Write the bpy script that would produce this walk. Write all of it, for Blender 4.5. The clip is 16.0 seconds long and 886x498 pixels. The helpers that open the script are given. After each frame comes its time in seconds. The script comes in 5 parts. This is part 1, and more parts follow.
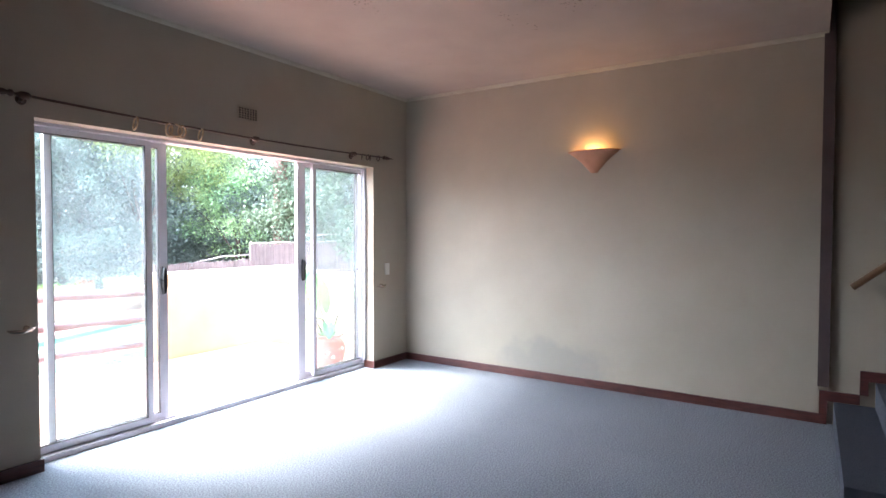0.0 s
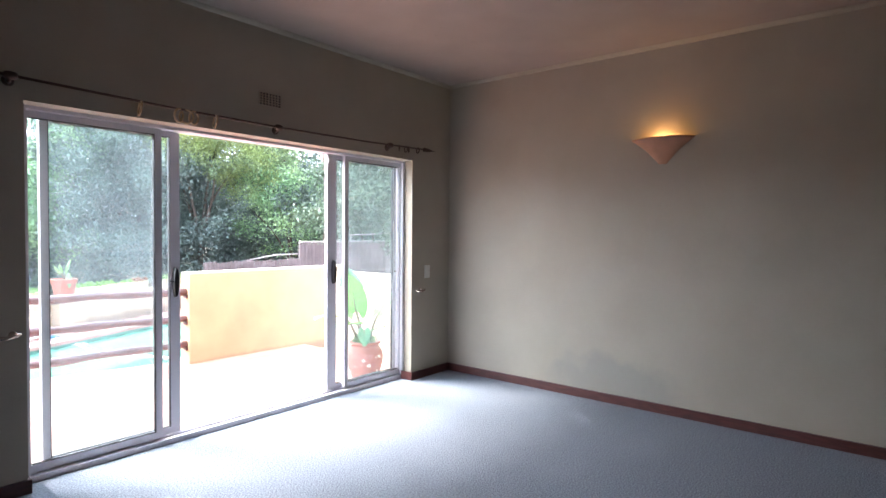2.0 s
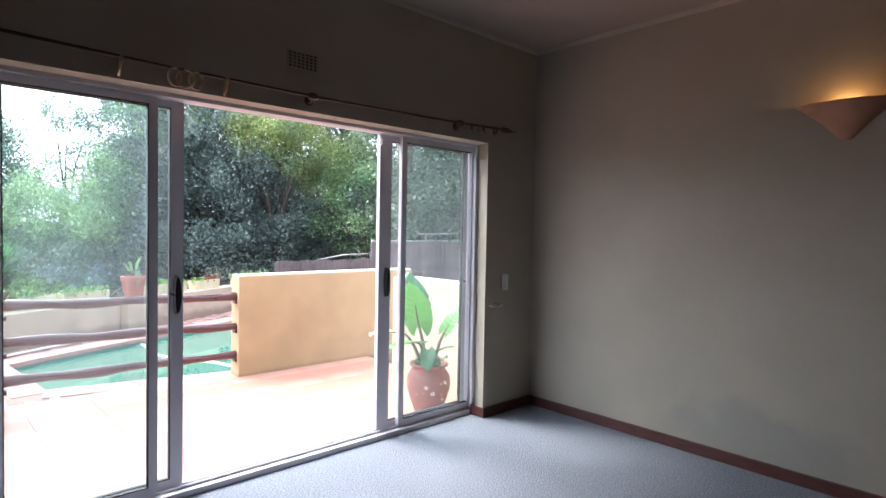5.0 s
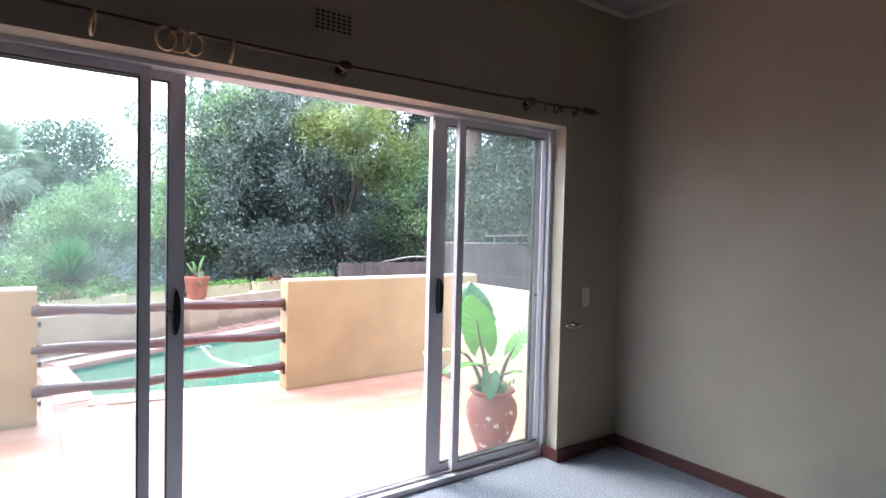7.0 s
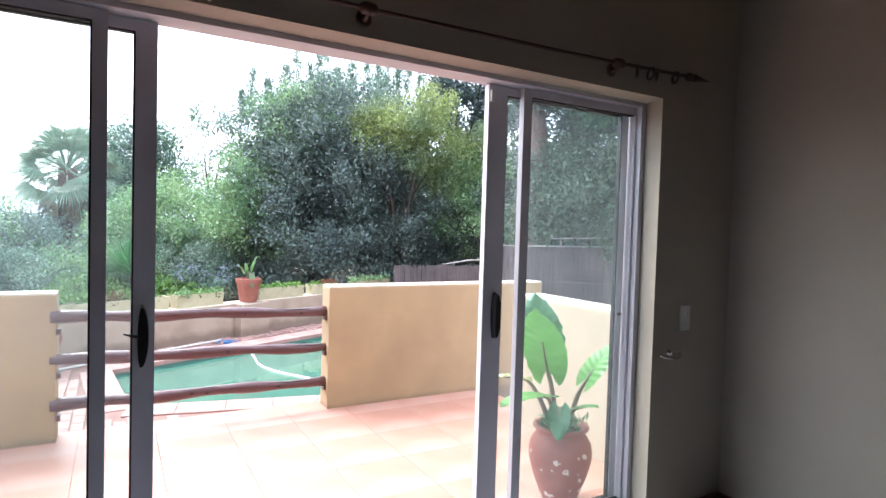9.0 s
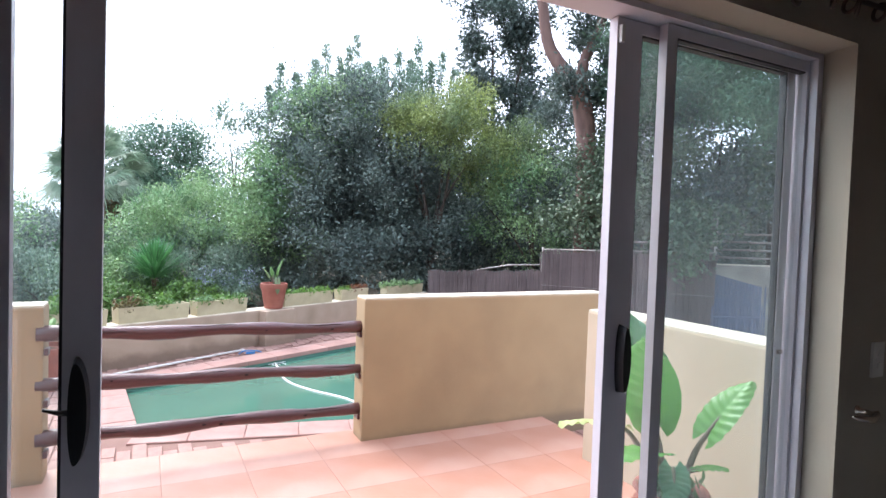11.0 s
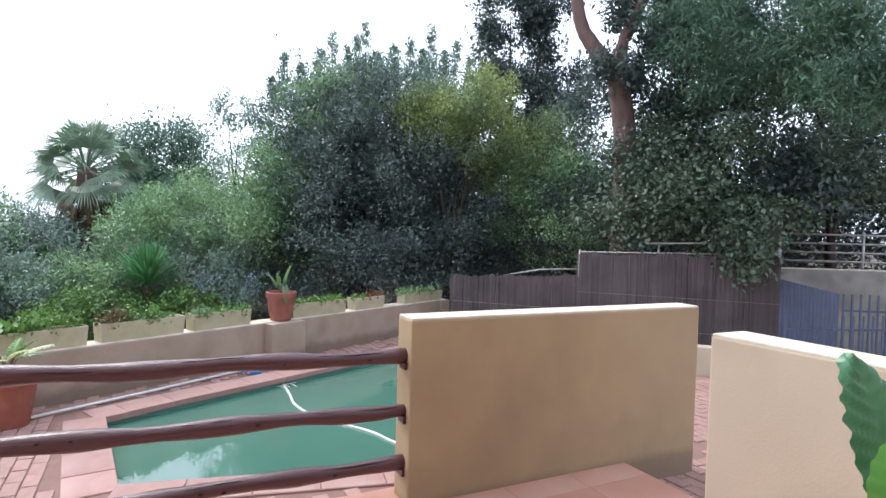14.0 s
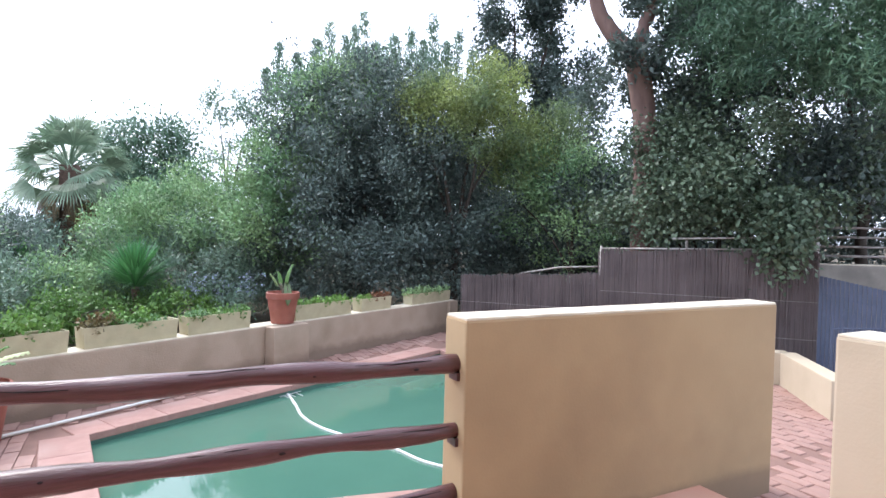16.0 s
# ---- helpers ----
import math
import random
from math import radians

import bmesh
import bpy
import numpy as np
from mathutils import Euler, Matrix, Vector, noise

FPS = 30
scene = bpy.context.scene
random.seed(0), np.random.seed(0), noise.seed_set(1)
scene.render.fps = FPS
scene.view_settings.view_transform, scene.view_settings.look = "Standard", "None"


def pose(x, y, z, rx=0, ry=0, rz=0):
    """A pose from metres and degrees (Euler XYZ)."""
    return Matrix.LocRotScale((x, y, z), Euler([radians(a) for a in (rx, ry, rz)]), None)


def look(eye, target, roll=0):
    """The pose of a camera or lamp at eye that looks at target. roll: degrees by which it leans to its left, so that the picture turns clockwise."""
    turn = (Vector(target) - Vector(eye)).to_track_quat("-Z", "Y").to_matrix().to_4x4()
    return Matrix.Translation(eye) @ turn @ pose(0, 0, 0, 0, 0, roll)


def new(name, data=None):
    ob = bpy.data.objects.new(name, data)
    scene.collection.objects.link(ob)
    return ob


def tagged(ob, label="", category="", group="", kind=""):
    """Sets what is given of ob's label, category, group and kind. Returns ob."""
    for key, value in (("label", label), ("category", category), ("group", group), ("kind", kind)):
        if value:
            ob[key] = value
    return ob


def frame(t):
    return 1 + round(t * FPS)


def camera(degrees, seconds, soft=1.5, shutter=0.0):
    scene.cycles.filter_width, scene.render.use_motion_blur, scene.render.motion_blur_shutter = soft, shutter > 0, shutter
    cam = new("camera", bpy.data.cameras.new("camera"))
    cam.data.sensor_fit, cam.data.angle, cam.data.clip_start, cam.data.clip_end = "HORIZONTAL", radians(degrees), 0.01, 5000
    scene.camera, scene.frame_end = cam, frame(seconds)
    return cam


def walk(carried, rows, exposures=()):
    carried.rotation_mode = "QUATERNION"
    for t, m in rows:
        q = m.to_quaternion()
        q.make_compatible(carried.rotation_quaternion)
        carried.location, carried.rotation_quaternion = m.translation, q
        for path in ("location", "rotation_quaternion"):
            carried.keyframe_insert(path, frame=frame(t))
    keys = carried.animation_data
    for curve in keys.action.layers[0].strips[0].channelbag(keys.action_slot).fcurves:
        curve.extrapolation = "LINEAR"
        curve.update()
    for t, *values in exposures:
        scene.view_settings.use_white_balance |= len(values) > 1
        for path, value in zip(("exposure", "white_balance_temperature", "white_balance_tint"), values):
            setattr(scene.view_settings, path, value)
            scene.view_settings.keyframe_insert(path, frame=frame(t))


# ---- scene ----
cam = camera(75.4, 16.0)
PATH = [
    (0, (0.275, 0.29, 1.453), (1.956, 1.373, 1.393), 0.1),
    (0.5, (0.382, 0.369, 1.464), (2.051, 1.47, 1.402), 0.2),
    (1, (0.547, 0.405, 1.451), (2.186, 1.551, 1.392), 0.4),
    (1.5, (0.684, 0.462, 1.46), (2.292, 1.649, 1.399), 0.5),
    (2, (0.828, 0.503, 1.445), (2.391, 1.749, 1.385), 0.5),
    (2.5, (0.98, 0.63, 1.446), (2.519, 1.905, 1.388), 0.6),
    (3, (1.132, 0.718, 1.451), (2.643, 2.027, 1.393), 0.8),
    (3.5, (1.286, 0.826, 1.464), (2.768, 2.168, 1.402), 0.8),
    (4, (1.426, 0.932, 1.458), (2.872, 2.312, 1.394), 0.9),
    (6.5, (2.095, 1.598, 1.463), (3.327, 3.172, 1.393), 1.3),
    (7, (2.226, 1.708, 1.471), (3.403, 3.323, 1.401), 1.4),
    (7.5, (2.349, 1.832, 1.475), (3.475, 3.484, 1.403), 1.5),
    (8, (2.487, 1.944, 1.47), (3.558, 3.631, 1.398), 1.5),
    (8.5, (2.574, 2.085, 1.455), (3.6, 3.801, 1.385), 1.6),
    (9, (2.668, 2.276, 1.464), (3.662, 4.01, 1.395), 1.7),
    (11.5, (2.901, 3.274, 1.45), (3.81, 5.055, 1.387), 2.0),
    (12, (2.94, 3.453, 1.441), (3.847, 5.234, 1.381), 2.0),
    (12.5, (2.952, 3.646, 1.439), (3.863, 5.425, 1.381), 2.0),
    (13, (2.969, 3.844, 1.436), (3.881, 5.623, 1.376), 1.8),
    (13.5, (2.963, 4.056, 1.441), (3.877, 5.833, 1.381), 1.9),
    (14, (2.969, 4.217, 1.427), (3.888, 5.993, 1.369), 1.7),
    (14.5, (2.973, 4.393, 1.426), (3.896, 6.166, 1.369), 1.6),
    (15, (2.984, 4.54, 1.41), (3.91, 6.311, 1.358), 1.6),
    (15.5, (2.986, 4.712, 1.346), (3.92, 6.48, 1.296), 1.5),
    (16, (2.942, 4.917, 1.31), (3.896, 6.675, 1.263), 1.5),
]
EXPOSURES = [(0.0, 3.92), (1.5, 3.42), (2.0, 3.22), (3.5, 2.5), (6.5, 2.15), (7.5, 2.3), (9.0, 1.85), (11.5, 1.05), (12.5, 0.55), (13.5, 0.48), (14.3, 0.85), (15.0, 1.0), (16.0, 1.0)]
walk(cam, [(t, look(eye, target, roll)) for t, eye, target, roll in PATH], EXPOSURES)


# ---- world, sun, exposure ----
world = bpy.data.worlds.new("overcast_sky")
scene.world = world
world.use_nodes = True
wn, wl = world.node_tree.nodes, world.node_tree.links
sky = wn.new("ShaderNodeTexSky")
sky.sky_type = "NISHITA"
sky.sun_disc = False
sky.sun_elevation, sky.sun_rotation = radians(48), radians(-20)
sky.air_density, sky.dust_density, sky.ozone_density = 1.0, 6.0, 1.0
wmix = wn.new("ShaderNodeMixRGB")
wmix.inputs[0].default_value = 0.72
wmix.inputs[2].default_value = (11.6, 13.0, 16.4, 1)
wl.new(sky.outputs[0], wmix.inputs[1])
wl.new(wmix.outputs[0], wn["Background"].inputs[0])
wn["Background"].inputs[1].default_value = 0.12

sun = new("sun", bpy.data.lights.new("sun", "SUN"))
sun.data.energy, sun.data.angle, sun.data.color = 1.5, radians(24), (1.0, 0.985, 0.99)
sun.matrix_world = look((0, 0, 30), (7.5, -20.5, 0))


# ---- materials ----
def material(name, colour, rough=0.7, metal=0.0, colour2=None, scale=6.0, detail=6.0, contrast=(0.35, 0.65),
             bump=0.0, bump_scale=60.0, stain=None, stain_scale=1.2, stain_amount=0.5, island=0.0, obrandom=0.0, spec=0.5,
             stretch=(1, 1, 1), translucent=0.0, transmission=0.0, coat=0.0):
    """A principled material: two colours mixed by noise, large stains, fine relief."""
    m = bpy.data.materials.new(name)
    m.use_nodes = True
    n, l = m.node_tree.nodes, m.node_tree.links
    b = n["Principled BSDF"]
    b.inputs["Roughness"].default_value = rough
    b.inputs["Metallic"].default_value = metal
    b.inputs["Specular IOR Level"].default_value = spec
    b.inputs["Coat Weight"].default_value = coat
    b.inputs["Transmission Weight"].default_value = transmission
    tc = n.new("ShaderNodeTexCoord")
    mp = n.new("ShaderNodeMapping")
    mp.inputs["Scale"].default_value = stretch
    l.new(tc.outputs["Object"], mp.inputs[0])
    src = None
    c2 = colour2 or tuple(c * 0.85 for c in colour)
    noise_t = n.new("ShaderNodeTexNoise")
    noise_t.inputs["Scale"].default_value = scale
    noise_t.inputs["Detail"].default_value = detail
    l.new(mp.outputs[0], noise_t.inputs[0])
    ramp = n.new("ShaderNodeValToRGB")
    ramp.color_ramp.elements[0].position, ramp.color_ramp.elements[1].position = contrast
    ramp.color_ramp.elements[0].color = (*colour, 1)
    ramp.color_ramp.elements[1].color = (*c2, 1)
    l.new(noise_t.outputs[0], ramp.inputs[0])
    src = ramp.outputs[0]
    if stain:
        sn = n.new("ShaderNodeTexNoise")
        sn.inputs["Scale"].default_value = stain_scale
        sn.inputs["Detail"].default_value = 8
        l.new(tc.outputs["Object"], sn.inputs[0])
        sr = n.new("ShaderNodeValToRGB")
        sr.color_ramp.elements[0].position, sr.color_ramp.elements[1].position = 0.5, 0.72
        sr.color_ramp.elements[1].color = (stain_amount,) * 3 + (1,)
        sr.color_ramp.elements[0].color = (0, 0, 0, 1)
        l.new(sn.outputs[0], sr.inputs[0])
        mx = n.new("ShaderNodeMixRGB")
        mx.inputs[2].default_value = (*stain, 1)
        l.new(sr.outputs[0], mx.inputs[0])
        l.new(src, mx.inputs[1])
        src = mx.outputs[0]
    for amount, node, out in ((island, "ShaderNodeNewGeometry", "Random Per Island"), (obrandom, "ShaderNodeObjectInfo", "Random")):
        if amount:
            g = n.new(node)
            hs = n.new("ShaderNodeHueSaturation")
            mr = n.new("ShaderNodeMapRange")
            mr.inputs["To Min"].default_value, mr.inputs["To Max"].default_value = 1 - amount, 1 + amount
            l.new(g.outputs[out], mr.inputs[0])
            l.new(mr.outputs[0], hs.inputs["Value"])
            l.new(src, hs.inputs["Color"])
            src = hs.outputs[0]
    l.new(src, b.inputs["Base Color"])
    if bump:
        bn = n.new("ShaderNodeTexNoise")
        bn.inputs["Scale"].default_value = bump_scale
        bn.inputs["Detail"].default_value = 5
        l.new(mp.outputs[0], bn.inputs[0])
        bp = n.new("ShaderNodeBump")
        bp.inputs["Strength"].default_value = bump
        bp.inputs["Distance"].default_value = 0.01
        l.new(bn.outputs[0], bp.inputs["Height"])
        l.new(bp.outputs[0], b.inputs["Normal"])
    if translucent:
        tr = n.new("ShaderNodeBsdfTranslucent")
        l.new(src, tr.inputs[0])
        ms = n.new("ShaderNodeMixShader")
        ms.inputs[0].default_value = translucent
        l.new(b.outputs[0], ms.inputs[1])
        l.new(tr.outputs[0], ms.inputs[2])
        l.new(ms.outputs[0], n["Material Output"].inputs[0])
    return m


def stain_shade_band(m, colour, z_top, depth, amount=0.8, scale=5.0):
    """Damp and dirt, in one band contact shade too, of uneven height along the foot of a wall (object space is world
    space for walls).
    """
    n, l = m.node_tree.nodes, m.node_tree.links
    b = n["Principled BSDF"]
    src = b.inputs["Base Color"].links[0].from_socket
    tc = n.new("ShaderNodeTexCoord")
    sep = n.new("ShaderNodeSeparateXYZ")
    l.new(tc.outputs["Object"], sep.inputs[0])
    no = n.new("ShaderNodeTexNoise")
    no.inputs["Scale"].default_value, no.inputs["Detail"].default_value = scale, 8
    l.new(tc.outputs["Object"], no.inputs[0])
    ad = n.new("ShaderNodeMath")
    ad.operation = "MULTIPLY_ADD"
    ad.inputs[1].default_value = -depth * 1.6
    l.new(no.outputs[0], ad.inputs[0])
    l.new(sep.outputs[2], ad.inputs[2])
    mr = n.new("ShaderNodeMapRange")
    mr.inputs["From Min"].default_value, mr.inputs["From Max"].default_value = z_top - depth * 1.6, z_top - depth * 0.6
    mr.inputs["To Min"].default_value, mr.inputs["To Max"].default_value = amount, 0
    l.new(ad.outputs[0], mr.inputs[0])
    mx = n.new("ShaderNodeMixRGB")
    mx.inputs[2].default_value = (*colour, 1)
    l.new(mr.outputs[0], mx.inputs[0])
    l.new(src, mx.inputs[1])
    l.new(mx.outputs[0], b.inputs["Base Color"])


M_WALL = material("interior_cream_paint", (0.385, 0.342, 0.275), 0.8, colour2=(0.36, 0.32, 0.255), scale=2.5, bump=0.12, bump_scale=90,
                  stain=(0.335, 0.305, 0.25), stain_scale=1.1, stain_amount=0.25)
def wall_with_mark(base, y, z, ry, rz, colour):
    """The wall paint with one large faint damp mark."""
    m = base.copy()
    m.name = "interior_cream_paint_damp"
    n, l = m.node_tree.nodes, m.node_tree.links
    b = n["Principled BSDF"]
    src = b.inputs["Base Color"].links[0].from_socket
    tc, mp, ln, no, ad, mr, mx = (n.new("ShaderNodeTexCoord"), n.new("ShaderNodeMapping"), n.new("ShaderNodeVectorMath"), n.new("ShaderNodeTexNoise"),
                                  n.new("ShaderNodeMath"), n.new("ShaderNodeMapRange"), n.new("ShaderNodeMixRGB"))
    mp.inputs["Location"].default_value = (0, -y / ry, -z / rz)
    mp.inputs["Scale"].default_value = (0, 1 / ry, 1 / rz)
    ln.operation = "LENGTH"
    no.inputs["Scale"].default_value, no.inputs["Detail"].default_value = 4.0, 7
    ad.operation = "MULTIPLY_ADD"
    ad.inputs[1].default_value = 1.4
    mr.inputs["From Min"].default_value, mr.inputs["From Max"].default_value = 1.45, 1.85
    mr.inputs["To Min"].default_value, mr.inputs["To Max"].default_value = 0.75, 0
    mx.inputs[2].default_value = (*colour, 1)
    l.new(tc.outputs["Object"], mp.inputs[0])
    l.new(mp.outputs[0], ln.inputs[0])
    l.new(tc.outputs["Object"], no.inputs[0])
    l.new(no.outputs[0], ad.inputs[0])
    l.new(ln.outputs["Value"], ad.inputs[2])
    l.new(ad.outputs[0], mr.inputs[0])
    l.new(mr.outputs[0], mx.inputs[0])
    l.new(src, mx.inputs[1])
    l.new(mx.outputs[0], b.inputs["Base Color"])
    return m


M_WALL_E = wall_with_mark(M_WALL, 2.4, 0.16, 0.55, 0.24, (0.29, 0.275, 0.24))
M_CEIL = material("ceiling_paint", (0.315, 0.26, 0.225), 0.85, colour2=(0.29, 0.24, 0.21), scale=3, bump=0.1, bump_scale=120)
M_CARPET = material("blue_grey_carpet", (0.135, 0.155, 0.188), 1.0, colour2=(0.275, 0.295, 0.335), scale=105, detail=3, contrast=(0.38, 0.62),
                    bump=1.0, bump_scale=95, stain=(0.27, 0.295, 0.34), stain_scale=0.9, stain_amount=0.35, spec=0.1)
M_SKIRT = material("dark_red_brown_varnished_wood", (0.10, 0.030, 0.026), 0.4, colour2=(0.06, 0.020, 0.018), scale=9, stretch=(1, 1, 8), bump=0.1)
M_STRIP = material("brown_trim_paint", (0.085, 0.06, 0.062), 0.6, bump=0.1)
M_FRAME = material("white_powder_coated_aluminium", (0.67, 0.645, 0.685), 0.38, colour2=(0.63, 0.605, 0.645), scale=3, spec=0.5)
M_GASKET = material("black_rubber", (0.015, 0.015, 0.017), 0.6)
M_HANDLE = material("black_handle_plastic", (0.012, 0.012, 0.014), 0.35)
M_BRASS = material("antique_bronze", (0.07, 0.04, 0.028), 0.5, metal=0.4, colour2=(0.06, 0.035, 0.025), scale=40)
M_RING = material("pale_varnished_wood", (0.62, 0.46, 0.28), 0.35, colour2=(0.40, 0.25, 0.12), scale=30)
M_CHROME = material("brushed_nickel", (0.55, 0.48, 0.42), 0.25, metal=1.0)
M_SWITCH = material("white_plastic", (0.68, 0.67, 0.63), 0.4)
M_LAMP = material("terracotta_plaster_sconce", (0.45, 0.235, 0.15), 0.75, colour2=(0.39, 0.20, 0.125), scale=12, bump=0.1)
# ribbed stair carpet, its dark colour also holding the shading on the steps
M_STAIR = material("ribbed_shaded_carpet", (0.06, 0.07, 0.09), 1.0, colour2=(0.11, 0.12, 0.145), scale=60, stretch=(1, 6, 6), bump=0.9, bump_scale=80, spec=0.1)
M_HRAIL = material("golden_oak", (0.13, 0.07, 0.035), 0.4, colour2=(0.14, 0.07, 0.03), scale=14, stretch=(4, 1, 1))
M_CREAM = material("cream_exterior_render", (0.405, 0.295, 0.170), 0.85, colour2=(0.365, 0.262, 0.150), scale=2.0, bump=0.10, bump_scale=70,
                   stain=(0.27, 0.19, 0.115), stain_scale=1.3, stain_amount=0.6)
stain_shade_band(M_CREAM, (0.20, 0.145, 0.10), -0.180, 0.07, 0.7)
# wider band: foot stain plus the parapet's contact shade, both mixed into the colour
stain_shade_band(M_CREAM, (0.16, 0.125, 0.09), -0.19, 0.20, 0.55, scale=2.0)
# thin top of each wall, paler than its sides, with darker blotches
M_CAP = material("pale_wall_top", (0.66, 0.60, 0.49), 0.85, colour2=(0.56, 0.49, 0.38), scale=9, bump=0.2,
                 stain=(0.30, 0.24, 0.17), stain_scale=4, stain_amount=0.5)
# paler copy of the cream render; the parapet's stronger light is in its colour
M_CREAMP = material("pale_lit_cream_render", (0.53, 0.445, 0.33), 0.85, colour2=(0.49, 0.41, 0.30), scale=2.0, bump=0.10, bump_scale=70,
                    stain=(0.38, 0.31, 0.22), stain_scale=1.4, stain_amount=0.5)
M_GWALL = material("weathered_garden_wall_render", (0.39, 0.305, 0.235), 0.9, colour2=(0.35, 0.27, 0.205), scale=3.5, bump=0.3, bump_scale=60,
                   stain=(0.22, 0.17, 0.12), stain_scale=2.0, stain_amount=0.5)
stain_shade_band(M_GWALL, (0.13, 0.09, 0.07), -0.23, 0.10, 0.6)
M_TERR = material("terracotta_floor_tile", (0.42, 0.205, 0.145), 0.42, colour2=(0.46, 0.25, 0.19), scale=2.2, bump=0.1, bump_scale=40,
                  stain=(0.52, 0.345, 0.29), stain_scale=0.8, stain_amount=0.7, obrandom=0.02)
M_GROUT = material("brown_grout", (0.44, 0.235, 0.175), 0.95, bump=0.2)
M_BRICK = material("pink_paving_brick", (0.35, 0.21, 0.175), 0.8, colour2=(0.28, 0.165, 0.14), scale=9, bump=0.3, bump_scale=50,
                   stain=(0.42, 0.30, 0.255), stain_scale=2.5, stain_amount=0.6, obrandom=0.08)
M_COPE = material("pool_coping_brick", (0.38, 0.22, 0.19), 0.75, colour2=(0.32, 0.18, 0.155), scale=7, bump=0.25,
                  stain=(0.45, 0.33, 0.29), stain_scale=2.0, stain_amount=0.6, obrandom=0.1)
M_SOIL = material("dark_leaf_litter_soil", (0.06, 0.045, 0.03), 1.0, colour2=(0.10, 0.08, 0.045), scale=14, bump=0.6, bump_scale=30)
M_JOINT = material("sandy_joint", (0.24, 0.14, 0.115), 1.0, bump=0.3)
M_POOLW = material("pool_plaster_green", (0.10, 0.24, 0.20), 0.7, colour2=(0.085, 0.21, 0.175), scale=1.5, stain=(0.07, 0.22, 0.18), stain_scale=1.0)
M_WATER = material("murky_pool_water", (0.058, 0.145, 0.108), 0.03, colour2=(0.07, 0.165, 0.122), scale=0.8, bump=0.05, bump_scale=5, spec=0.5)
M_POLE = material("varnished_gum_pole", (0.095, 0.034, 0.04), 0.28, colour2=(0.07, 0.025, 0.024), scale=16, stretch=(0.3, 5, 5), bump=0.35,
                  bump_scale=40, coat=0.3)
M_CRACK = material("dark_timber_crack", (0.02, 0.01, 0.01), 0.9)
M_CLAY = material("terracotta_pot_clay", (0.29, 0.092, 0.065), 0.6, colour2=(0.24, 0.075, 0.052), scale=8, bump=0.1,
                  stain=(0.36, 0.15, 0.115), stain_scale=5, stain_amount=0.5)
M_CHIP = material("chipped_white_patch", (0.62, 0.50, 0.42), 0.8)
M_BOX = material("fibre_cement_planter", (0.50, 0.45, 0.30), 0.85, colour2=(0.44, 0.39, 0.26), scale=8, bump=0.15,
                 stain=(0.30, 0.26, 0.17), stain_scale=3, stain_amount=0.4)
M_REED = material("grey_brown_reeds", (0.155, 0.125, 0.125), 0.95, colour2=(0.105, 0.085, 0.085), scale=2.2, island=0.12)
M_STEEL = material("galvanised_pipe", (0.40, 0.39, 0.38), 0.5, metal=0.5, colour2=(0.28, 0.25, 0.23), scale=10)
M_BLUE = material("blue_grey_painted_steel", (0.085, 0.105, 0.17), 0.5, colour2=(0.07, 0.09, 0.14), scale=6)
M_CONC = material("weathered_grey_concrete", (0.30, 0.27, 0.235), 0.9, colour2=(0.21, 0.19, 0.165), scale=4, bump=0.3,
                  stain=(0.12, 0.10, 0.09), stain_scale=1.5, stain_amount=0.6)
M_HOSE = material("white_ribbed_hose", (0.72, 0.74, 0.72), 0.4)
M_NETB = material("bright_blue_plastic", (0.03, 0.17, 0.42), 0.4)
M_BARK = material("red_brown_bark", (0.20, 0.125, 0.105), 0.9, colour2=(0.13, 0.08, 0.07), scale=7, stretch=(1, 1, 0.3), bump=0.6, bump_scale=20)
M_BARKD = material("dark_bark", (0.07, 0.055, 0.045), 0.95, bump=0.5, bump_scale=20)
M_PBARK = material("palm_bark", (0.15, 0.095, 0.07), 0.95, colour2=(0.08, 0.05, 0.04), scale=12, stretch=(1, 1, 3), bump=0.6)


def leafmat(name, c, c2, trans=0.25, rough=0.42, island=0.4):
    return material(name, c, rough, colour2=c2, scale=0.9, detail=3, contrast=(0.4, 0.6), island=island, translucent=trans, spec=0.45)


L_DARK = leafmat("dark_evergreen_leaf", (0.070, 0.100, 0.093), (0.135, 0.185, 0.16), rough=0.42, island=0.35, trans=0.25)
L_ROUND = leafmat("deep_green_leaf", (0.095, 0.175, 0.125), (0.135, 0.225, 0.15), trans=0.3)
L_MID = leafmat("mid_green_leaf", (0.155, 0.285, 0.14), (0.27, 0.41, 0.195), island=0.35, trans=0.28)
L_GREY = leafmat("grey_green_leaf", (0.205, 0.295, 0.225), (0.15, 0.24, 0.175), island=0.35)
L_YEL = leafmat("yellow_green_leaf", (0.30, 0.37, 0.13), (0.15, 0.22, 0.11), trans=0.3)
L_FRESH = leafmat("fresh_green_leaf", (0.14, 0.27, 0.06), (0.10, 0.21, 0.055), island=0.3)
L_IVY = leafmat("ivy_leaf", (0.08, 0.125, 0.08), (0.13, 0.185, 0.12), rough=0.5, trans=0.2, island=0.35)
L_FEATH = leafmat("feathery_leaf", (0.07, 0.145, 0.10), (0.155, 0.27, 0.17), island=0.3, trans=0.3)
L_PALM = leafmat("palm_frond", (0.26, 0.34, 0.24), (0.18, 0.27, 0.18), island=0.2)
L_PDRY = leafmat("dry_palm_frond", (0.22, 0.155, 0.085), (0.16, 0.115, 0.07))
L_YUC = leafmat("yucca_leaf", (0.06, 0.20, 0.075), (0.09, 0.25, 0.09))
